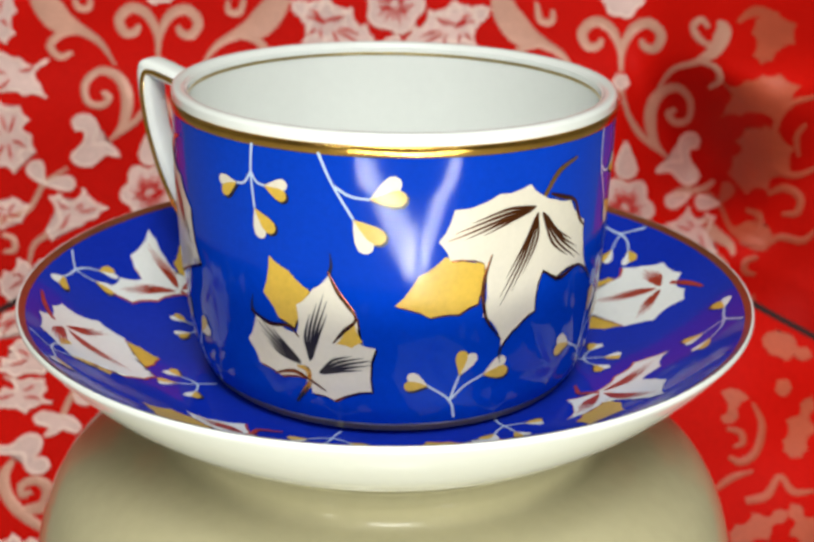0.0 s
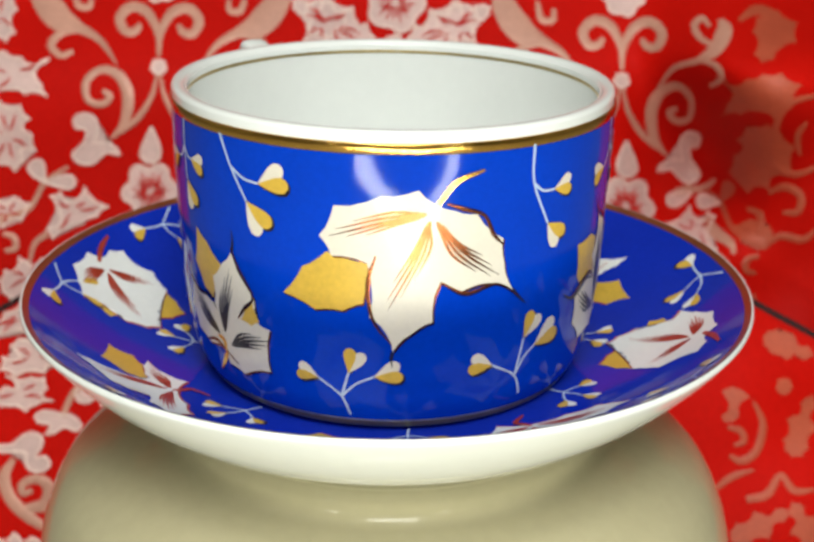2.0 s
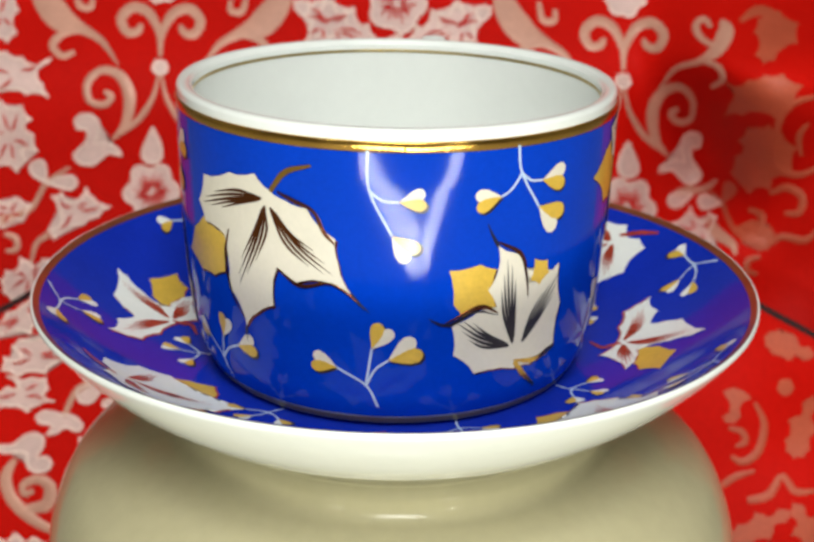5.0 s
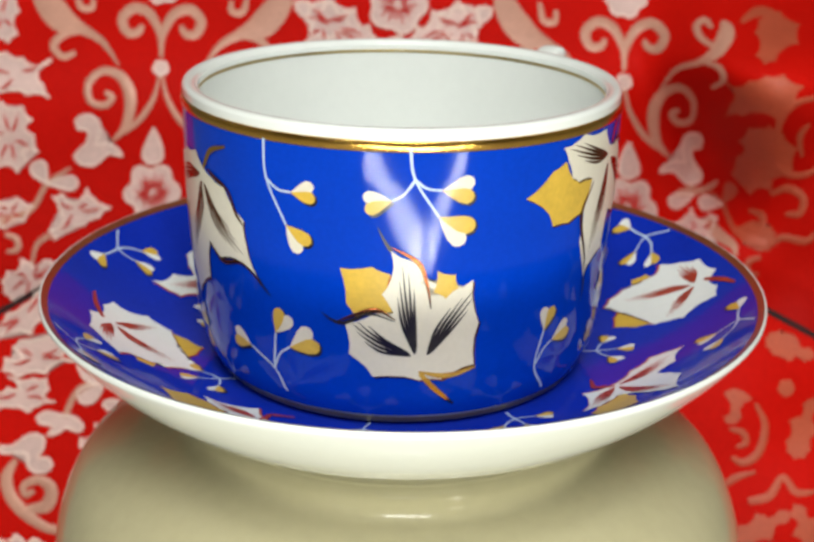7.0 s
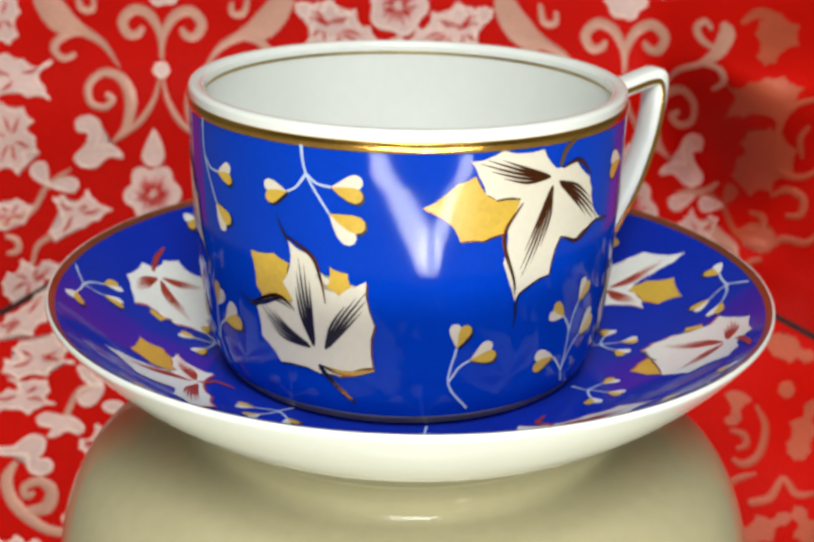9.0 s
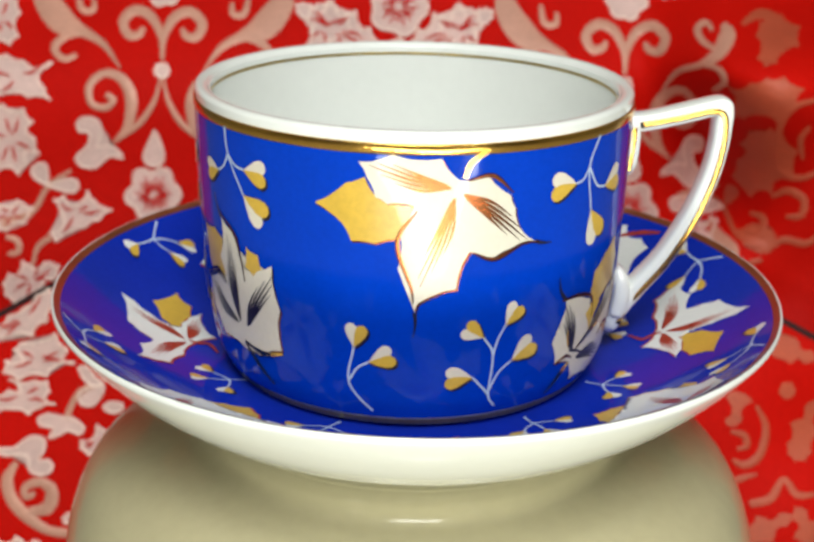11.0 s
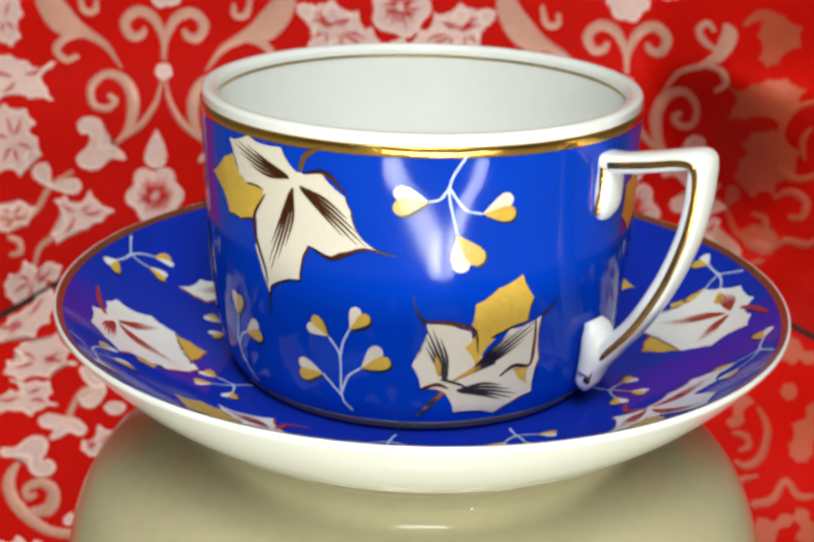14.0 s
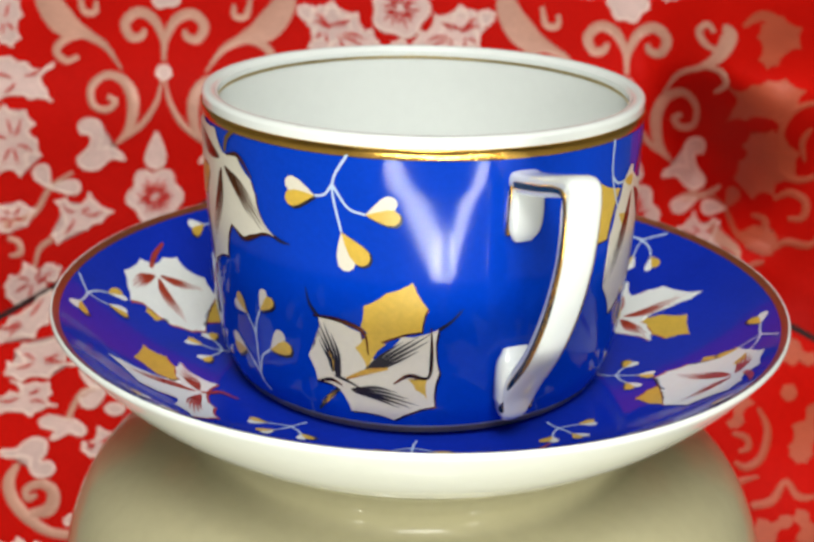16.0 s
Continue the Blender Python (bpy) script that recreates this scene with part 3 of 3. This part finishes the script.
part("gilt_band", lathe([(wall(z) + l, z - CZ) for z, l in ((0.0718, 0.0001), (0.0720, 0.00030), (0.0729, 0.0004), (0.0737, 0.00030), (0.0739, 0.0))], smooth=4), GOLD, cup, "gilt band under the lip")
part("gilt_line", lathe([(0.04280, TOP - CZ - 0.0020), (0.04266, TOP - CZ - 0.0024), (0.04259, TOP - CZ - 0.0029)], smooth=3), DULL, cup, "thin gilt line inside the lip")
part("foot_line", lathe(shell(0.0149, 0.0168, 0.0002, 4), smooth=2), DULL, cup, "worn gilt line above the foot")

HANDLE = 150.4


def strap(line, wide, thick, mat, parent, name, label="", side=0.0):
    """A rounded bar swept along (radius, height) points in the handle's plane; side shifts it across."""
    pts = spline(line, 7)
    bm = bmesh.new()
    c, s = math.cos(radians(HANDLE)), math.sin(radians(HANDLE))
    rows = []
    for i, q in enumerate(pts):
        a, b = pts[max(i - 1, 0)], pts[min(i + 1, len(pts) - 1)]
        t = (b - a)[:2]
        t = t / (np.linalg.norm(t) + 1e-12)
        n = np.array((-t[1], t[0]))
        k = q[2] if len(q) > 2 else 1.0
        ring = []
        for j in range(16):
            g = 2 * math.pi * j / 16
            cx, sy = math.cos(g), math.sin(g)
            cx, sy = math.copysign(abs(cx) ** 0.55, cx), math.copysign(abs(sy) ** 0.55, sy)
            r, z = q[:2] + n * sy * thick / 2 * k
            w = side + cx * wide / 2 * k
            ring.append(bm.verts.new(((r * c - w * s) / 1000, (r * s + w * c) / 1000, z / 1000 - CZ)))
        rows.append(ring)
    for a, b in zip(rows, rows[1:]):
        for j in range(16):
            bm.faces.new((a[j], a[(j + 1) % 16], b[(j + 1) % 16], b[j]))
    bm.faces.new(rows[0])
    bm.faces.new(rows[-1])
    bmesh.ops.recalc_face_normals(bm, faces=bm.faces)
    return part(name, bm, mat, parent, label)


HLINE = [(45.2, 67.6, 1), (50, 68.0, 1), (57, 69.6, 1), (63.0, 71.2, 1.0), (65.6, 71.6, 1.0), (66.1, 70.6, 1.0), (66.0, 68.4, 1.05), (65.7, 63, 1.02), (64.4, 56, 1), (61.1, 47, 1), (56.0, 37.5, 1), (50.6, 30.5, 1.05), (47.0, 26, 1.15), (45.2, 21.5, 0.95), (44.6, 19.6, 0.55)]
handle = strap(HLINE, 6.4, 3.9, WHITE, cup, "handle", "white angular porcelain handle")
strap([(46.6, 68.5, 0.9), (46.7, 64, 1.05), (46.4, 59, 1), (45.9, 56.4, 0.6)], 6.6, 3.6, WHITE, handle, "upper_tab", "rounded porcelain tab against the wall")
strap([(45.4, 34.6, 0.6), (46.6, 32.4, 1.0), (46.8, 28.5, 1.1), (46.0, 24, 1)], 8.0, 3.8, WHITE, handle, "lower_tab", "rounded porcelain tab against the wall")
for sd in (-3.0, 3.0):
    strap([(48.0, 67.6), (56, 69.2), (62.4, 70.7), (65.3, 70.4), (66.2, 67.6), (66.1, 62.8), (64.8, 55.8), (61.6, 46.6), (56.5, 37.1), (51.1, 30.2), (48.2, 26.6), (46.6, 22.2)], 0.9, 1.3, GOLD, handle, "gilt_line", "gilt line along the handle", sd)
    strap([(46.9, 67.0), (46.9, 64), (46.5, 60), (46.1, 57.6)], 1.0, 1.1, GOLD, handle, "gilt_line", "gilt line along the handle", sd)


LEAF_B = ([(44, 2.0), (117, 4.8), (160, 9.4), (177, 17.6), (-166, 21.0), (-154, 20.1), (-139, 15.0), (-118, 23.4), (-109, 24.7), (-103, 28.5), (-97, 24.3), (-87, 21.8), (-81, 14.1), (-69, 17.2), (-51, 19.0), (-44, 24.4), (-36, 18.7), (-23, 15.9), (-5, 9.0), (2, 4.6)],
          [(-157, 20.6), (-154, 26.5), (-148, 33.2), (-137, 29.4), (-129, 25.4), (-124, 21.7), (-129, 17.1), (-139, 14.9)], [(1.4, 1.4), (4.8, 5.6), (10.0, 7.5)])
LEAF_A = ([(145, 14.8), (129, 9.8), (112, 7.3), (102, 12.9), (87, 16.4), (78, 20.1), (67, 16.4), (51, 14.8), (50, 8.4), (31, 11.7), (22, 14.0), (-19, 12.9), (-57, 8.2), (-91, 5.9), (-120, 3.0), (-155, 7.7), (-172, 12.2), (169, 15.0)],
          [(111, 23.1), (126, 17.1), (126, 11.4), (113, 8.4), (97, 11.4), (89, 15.8), (102, 19.7)], [(-0.4, -3.5), (-1.8, -5.6), (-3.9, -8.5)])
LEAF_C = ([(153, 17.9), (134, 14.7), (124, 11.0), (121, 17.0), (110, 19.9), (107, 24.4), (94, 21.0), (91, 16.9), (84, 10.8), (81, 14.7), (63, 19.2), (38, 13.1), (-5, 10.0), (-49, 4.9), (-108, 3.8), (-164, 10.9), (174, 15.3)],
          [(131, 25.6), (118, 22.7), (111, 20.0), (118, 16.7), (122, 11.4), (133, 15.1), (146, 16.5), (142, 19.9)], [(-1.1, -2.1), (2.0, -5.6), (6.3, -9.6)])
LEAF_D = ([(165, 18.8), (151, 13.6), (118, 6.7), (82, 1.8), (28, 6.1), (-9, 10.4), (-20, 12.1), (-33, 14.9), (-35, 19.8), (-49, 16.2), (-64, 15.7), (-78, 12.4), (-89, 19.5), (-107, 23.2), (-107, 25.3), (-125, 18.7), (-142, 13.1), (-159, 8.4), (-168, 13.2), (-174, 15.1), (173, 16.7)],
          [(-172, 27.0), (178, 20.5), (173, 17.2), (-172, 14.6), (-155, 7.5), (-134, 10.6), (-140, 14.9), (-145, 18.5), (-152, 22.2), (-161, 22.4)], [(1.2, 2.3), (2.5, 5.2), (5.7, 7.2)], [(165, 16.0), (-109, 18.9), (-37, 17.0)])
LEAF_E = ([(113, 13.7), (98, 13.1), (73, 11.1), (40, 7.8), (42, 15.3), (33, 21.9), (8, 19.0), (-15, 18.8), (-41, 13.0), (-84, 7.4), (-122, 2.8), (-167, 6.4), (156, 8.8), (134, 8.3)],
          [(76, 16.5), (66, 20.8), (58, 25.1), (45, 22.9), (37, 19.0), (53, 10.5), (74, 12.2)], [(-1.5, -2.4), (-4.1, -5.0), (-6.9, -8.5)])
painted_leaf(cup, on_cup(-53.0, 61.1), *LEAF_B, [[(-0.6, -0.3), (-8.0, -1.6), (-17.4, -4.6)], [(0.1, -1.6), (-2.0, -8.5), (-6.9, -18.0)], [(1.2, -1.8), (6.2, -8.0), (13.2, -12.8)]], spread=1.9,
             tails=[[(17.5, -16.9), (19.0, -18.6), (21.0, -20.4)], [(-6.4, -27.8), (-6.6, -29.4), (-6.4, -31.2)]],
             edges=[[(3.0, 1.6), (6.3, 0.4), (10.4, -1.2), (12.4, -5.0), (14.8, -7.5)], [(2.3, -13.6), (7.4, -16.4), (13.6, -15.2), (19.0, -18.4)], [(-9.8, -8.3), (-11.2, -13.9), (-10.3, -20.9), (-6.6, -26.2)]])
painted_leaf(cup, on_cup(-109.4, 29.5), *LEAF_A, [[(-0.2, 1.3), (0.7, 7.6), (2.8, 14.8)], [(-2.2, 0.4), (-6.8, 3.4), (-11.3, 7.2)], [(1.7, -1.0), (6.3, 1.2), (12.2, 2.6)]], vein_mat=INK,
             tails=[[(4.2, 19.6), (4.6, 21.6), (4.4, 24.0)], [(-12.1, 8.5), (-13.0, 10.4), (-12.6, 12.8)]],
             edges=[[(3.9, 20.2), (6.0, 16.0), (9.2, 11.4), (6.8, 8.4), (4.7, 5.7)], [(-13.4, 9.6), (-8.8, 7.7), (-4.4, 8.0), (-2.2, 5.9)], [(-8.5, -3.0), (-4.0, -1.6), (-0.6, -2.8), (3.0, -5.0)]],
             flaps=[[(5.2, 5.6), (7.0, 8.2), (9.0, 10.2), (10.6, 6.4), (8.4, 5.0)]], gilt=[[(-3.0, -0.2), (-0.8, -0.8), (-0.4, -3.2)]])
painted_leaf(cup, on_cup(11.7, 29.8), *LEAF_C, [[(-2.2, 2.2), (-3.8, 10.5), (-4.8, 19.2)], [(-3.0, 1.8), (-9.2, 4.4), (-14.2, 8.0)], [(0.2, 2.0), (3.7, 7.9), (8.4, 14.4)]], vein_mat=INK,
             tails=[[(-7.1, 23.3), (-8.4, 25.4), (-9.6, 28.0)], [(-16.0, 8.1), (-18.2, 8.4), (-20.6, 9.8)], [(-16.0, 8.1), (-11.0, 10.4), (-6.2, 9.1)]],
             edges=[[(-7.1, 24.1), (-2.0, 21.0), (-0.2, 16.3), (0.6, 11.7)], [(-17.2, 8.5), (-10.4, 11.4), (-6.2, 9.5)]],
             flaps=[[(0.9, 15.0), (1.6, 19.4), (5.2, 18.4), (5.9, 15.6), (3.4, 13.6)]], gilt=[[(-1.4, -1.7), (4.4, -2.8), (10.3, -1.4)]])
painted_leaf(cup, on_cup(68.6, 65.4), *LEAF_D, spread=1.9, tails=[[(-7.4, -24.2), (-7.2, -26.4), (-7.6, -29.4)], [(16.2, -11.4), (18.0, -12.0), (20.2, -12.2)]],
             edges=[[(3.4, -12.4), (7.7, -13.9), (13.3, -11.5), (17.1, -11.6)], [(-7.3, -3.9), (-10.9, -10.2), (-8.2, -19.0), (-7.7, -22.3)], [(1.8, 1.7), (6.5, 2.4), (10.8, -1.2)]])
painted_leaf(cup, on_cup(107.6, 27.3), *LEAF_E, [[(-1.2, 0.3), (-2.8, 5.6), (-5.2, 11.2)], [(3.5, 1.6), (9.6, 6.0), (16.4, 10.6)], [(1.1, -2.1), (7.5, -2.6), (14.0, -4.4)]], vein_mat=INK,
             tails=[[(-5.4, 12.6), (-7.2, 14.8), (-8.0, 18.0)], [(18.4, 11.9), (20.6, 13.4), (23.0, 16.0)], [(-2.2, 0.6), (1.6, -0.8), (6.4, -3.4)]],
             edges=[[(-6.5, 12.6), (-1.1, 12.5), (3.9, 10.7), (4.9, 6.0)], [(9.9, 0.2), (12.9, 2.1), (16.6, 1.7), (17.2, 5.9), (17.0, 12.3)], [(-6.4, -1.6), (-3.0, -0.6), (-0.6, -1.6)]],
             flaps=[[(12.6, 1.4), (16.5, 1.5), (16.7, -3.2), (14.2, -1.0)], [(2.2, 7.2), (4.6, 10.6), (8.4, 8.6), (4.6, 2.6)]], gilt=[[(0.2, 0.2), (4.6, 2.3), (8.8, 3.4)], [(-2.6, 1.2), (-2.9, 3.4), (-3.4, 5.6)]])
painted_leaf(cup, on_cup(-168.0, 61.0), [(44, 2.0), (117, 4.8), (165, 6), (-155, 9), (-139, 13), (-118, 22), (-103, 27), (-87, 21.8), (-81, 14.1), (-69, 17.2), (-51, 19.0), (-44, 24.4), (-36, 18.7), (-23, 15.9), (-5, 9.0), (2, 4.6)],
             [(175, 7), (168, 15), (-179, 24), (-165, 26), (-152, 23), (-140, 14)], [(1.4, 1.4), (4.8, 5.6), (10.0, 7.5)], [(-113, 19), (-44, 20)])
# sprigs that hang from the gilt band
def hanging_pair(az):
    painted_sprig(cup, on_cup(az, 72.5), [[(0, 0), (0.4, -7.7), (4.6, -16.3)], [(0.6, -8.0), (2.9, -9.6), (5.8, -9.8)]], [((5.8, -9.8), (10.8, -9.3), 1), ((4.6, -16.3), (8.7, -20.6), 0)])


hanging_pair(-27.9)
hanging_pair(178.0)
painted_sprig(cup, on_cup(-106.8, 72.4), [[(0, 0.4), (2.7, -5.6), (6.7, -12.2)], [(3.3, -6.3), (6.2, -7.9), (9.6, -8.3)]], [((9.6, -8.3), (15.9, -6.2), 1), ((6.7, -12.2), (11.0, -17.6), 0)])
painted_sprig(cup, on_cup(-123.7, 72.4), [[(0, 0), (-0.4, -5.7), (0.2, -12.5)], [(-0.4, -5.7), (-2.1, -8.0), (-4, -8.4)], [(-0.4, -5.7), (0.9, -7.4), (2.6, -7.8)]],
              [((-4, -8.4), (-8.6, -9.8), 0), ((2.6, -7.8), (7.5, -8.4), 1), ((0.2, -12.5), (3.1, -17.6), 0)])
painted_sprig(cup, on_cup(6.9, 72.5), [[(0, 0), (1.0, -5.7), (5.5, -12.8)], [(1.0, -5.7), (3.2, -7.3), (5.9, -7.7)], [(1.0, -5.7), (-1, -8.4), (-3.1, -9.7)]],
              [((5.9, -7.7), (12.1, -7.8), 1), ((-3.1, -9.7), (-8.4, -10.3), 0), ((5.5, -12.8), (11.4, -16.9), 0)])
painted_sprig(cup, on_cup(108.9, 72.5), [[(0, 0), (-3.0, -6.1), (-1.3, -15.0)], [(-3.0, -6.1), (-4.6, -8.2), (-6.6, -8.7)], [(-3.0, -6.1), (0.0, -10.2), (3.3, -11.2)]],
              [((-6.6, -8.7), (-13.2, -8.4), 0), ((3.3, -11.2), (9.6, -9.9), 1), ((-1.3, -15.0), (1.8, -21.9), 0)])
# sprigs that rise from the foot
painted_sprig(cup, on_cup(-72.0, 18.4), [[(0, 0), (-1.6, 4.5), (-6.3, 8.2)], [(-1.6, 4.5), (0.0, 9.9)], [(-1.6, 4.5), (1.5, 7.6), (5.1, 9.4)]],
              [((-6.3, 8.2), (-10.8, 9.6), 0), ((0, 9.9), (1.9, 14.9), 0), ((5.1, 9.4), (10.6, 10.8), 1)])
painted_sprig(cup, on_cup(-25.2, 20.0), [[(0, 0), (-2.4, 5.0), (-8.3, 8.5)], [(-2.4, 5.0), (-1.2, 13.1)], [(-2.4, 5.0), (-0.5, 8.7), (2.0, 10.7)]],
              [((-8.3, 8.5), (-13.5, 9.8), 0), ((-1.2, 13.1), (1.7, 18.0), 0), ((2.0, 10.7), (8.2, 13.8), 1)])
painted_sprig(cup, on_cup(49.0, 18.8), [[(0, 0), (-4.7, 6.4), (-3.5, 14.3)], [(-4.6, 7.1), (-2.8, 10.0), (-0.6, 11.4)]], [((-3.5, 14.3), (-2.6, 19.4), 1), ((-0.6, 11.4), (4.6, 13.4), 1)])
painted_sprig(cup, on_cup(81.9, 19.1), [[(0, 0), (-2.0, 3.4), (-1.9, 12.2), (-4.2, 16.2)], [(-1.9, 12.2), (-1.1, 15.5), (0.3, 18.3)], [(-2.0, 4.2), (-0.3, 8.1), (2.4, 10.3)], [(-2.0, 3.4), (-5.9, 7.7)]],
              [((-4.2, 16.2), (-8.3, 18.9), 1), ((0.3, 18.3), (3.2, 22.4), 1), ((2.4, 10.3), (7.6, 13.8), 1), ((-5.9, 7.7), (-11.7, 8.0), 0)])
painted_sprig(cup, on_cup(-151.3, 20.0), [[(0, 0), (-2.0, 4.2), (-5.5, 8.7)], [(-2.0, 4.2), (0.6, 8.0)]], [((-5.5, 8.7), (-8.3, 12.8), 0), ((0.6, 8.0), (4.6, 11.0), 0)])

# leaves and sprigs round the saucer: every second leaf points inwards
IN = ([(29, 9.6), (94, 5.0), (144, 3.9), (157, 7.7), (172, 11.2), (-164, 10.1), (-151, 13.1), (-134, 13.1), (-121, 14.6), (-108, 12.6), (-80, 11.4), (-66, 17.3), (-61, 21.3), (-50, 20.7), (-36, 19.0), (-34, 12.6), (-13, 14.5), (-3, 17.1), (8, 12.6)],
      [(-80, 10.1), (-105, 12.2), (-116, 14.6), (-106, 17.2), (-93, 20.8), (-80, 19.5), (-69, 18.0), (-66, 15.5)], [(-0.6, 2.0), (-5.7, 4.2), (-11.5, 5.8)], [(-125, 10.8), (-52, 16.4), (5, 10.6)])
SMALL = [(-36, 10.2), (-16, 13.5), (-16, 17.4), (-24, 19.4), (-34, 17.2)]
OUT_A = ([(120, 21.1), (123, 18.2), (125, 12.7), (134, 8.1), (123, 3.6), (157, 9.1), (167, 13.4), (175, 16.9), (-173, 10.1), (-132, 7.3), (-83, 1.2), (7, 9.0), (16, 17.0), (24, 19.6), (32, 23.1), (34, 18.6), (44, 15.8), (53, 9.8), (70, 12.1), (83, 14.3)],
         [(140, 18.9), (152, 22.0), (157, 25.2), (159, 22.3), (166, 19.5), (168, 14.3), (142, 5.0), (134, 11.3)], [(0.0, 0.0), (0.0, -2.3), (-0.5, -4.6), (3.7, -7.0)], [(114, 15.8), (30, 16.9), (175, 12.8)])
OUT_B = ([(-125, 5.4), (-177, 12.5), (168, 18.4), (156, 20.8), (146, 14.6), (138, 15.8), (127, 17.9), (103, 16.1), (82, 17.8), (67, 16.6), (67, 14.5), (64, 11.7), (41, 17.5), (30, 22.3), (23, 19.0), (16, 15.1), (15, 10.1), (-13, 3.6), (-91, 3.0)],
         [(145, 11.3), (130, 19.5), (140, 23.5), (150, 24.1), (153, 18.1)], [(0.0, 0.0), (1.3, -1.7), (4.8, -4.6), (8.1, -5.6)], [(30, 14.4), (104, 13.8), (164, 13.3)])
for az, r, leaf in ((16, 0.0672, IN), (66, 0.0512, OUT_A), (106, 0.0698, IN), (153.5, 0.0565, OUT_A), (192, 0.0698, IN), (240.5, 0.0522, OUT_A), (282.5, 0.0645, IN), (332, 0.0508, OUT_A)):
    painted_leaf(saucer, on_saucer(az, r), *leaf, vein_mat=RED_LUSTRE, spread=1.7, size=0.94)
    if leaf is IN:
        part("ochre_leaf", patch_into(bmesh.new(), scalloped(spun(polar(SMALL), 0, 0.94), 0.05), on_saucer(az, r), 2.0, lift=0.055), OCHRE, saucer, "small ochre leaf beside a cream one")
for az in (33, 79, 124.5, 166, 201.5, 252, 298, 347):
    painted_sprig(saucer, on_saucer(az, 0.0765), [[(0, 0), (2.4, -1.4), (5.2, -3.2)], [(5.2, -3.2), (8.0, -3.2), (10.8, -2.8)], [(5.2, -3.2), (4.8, -5.2), (3.8, -7.2)], [(5.2, -3.2), (1.8, -4.2), (-0.8, -6.0)]],
                  [((10.8, -2.8), (15.6, -3.0), 1), ((3.8, -7.2), (2.4, -11.6), 0), ((-0.8, -6.0), (-4.6, -8.6), 1)], wide=0.5, bud=0.95)
for az in (37.5, 93, 126.5, 167.5, 207.5, 258.5, 304.5, 356.5):
    painted_sprig(saucer, on_saucer(az, 0.0400), [[(0, 0), (-0.6, 2.2), (-0.8, 4.0)], [(-0.8, 4.0), (-1.0, 6.2), (-1.6, 8.4)], [(-0.8, 4.0), (1.4, 4.8), (3.0, 5.8)], [(-0.8, 4.0), (-3.0, 5.0), (-5.0, 6.6)]],
                  [((-1.6, 8.4), (-2.2, 12.6), 0), ((3.0, 5.8), (6.4, 8.2), 1), ((-5.0, 6.6), (-8.6, 9.2), 0)], wide=0.5, bud=0.95)


# ---- movement ----
def spin(t):
    return -(0.2368 * t - 0.0000322 * t * t)


def turning(ex, ey, z, tx, ty):
    rows = []
    for k in range(17):
        a = spin(k)
        m = Matrix.Translation((-0.00115, 0, 0)) @ Matrix.Rotation(a, 4, "Z") @ Matrix.Translation((ex, ey, z)) @ Matrix.Rotation(tx, 4, "X") @ Matrix.Rotation(ty, 4, "Y")
        rows.append((k, m))
    return rows


def motions():
    walk(cup, turning(-0.00215, -0.00148, CZ, -0.00035, -0.00039))
    walk(saucer, turning(-0.00313, -0.00045, SZ, 0.0031, -0.0049))
    walk(pot, turning(-0.00276, -0.00063, 0, 0, 0))


motions()
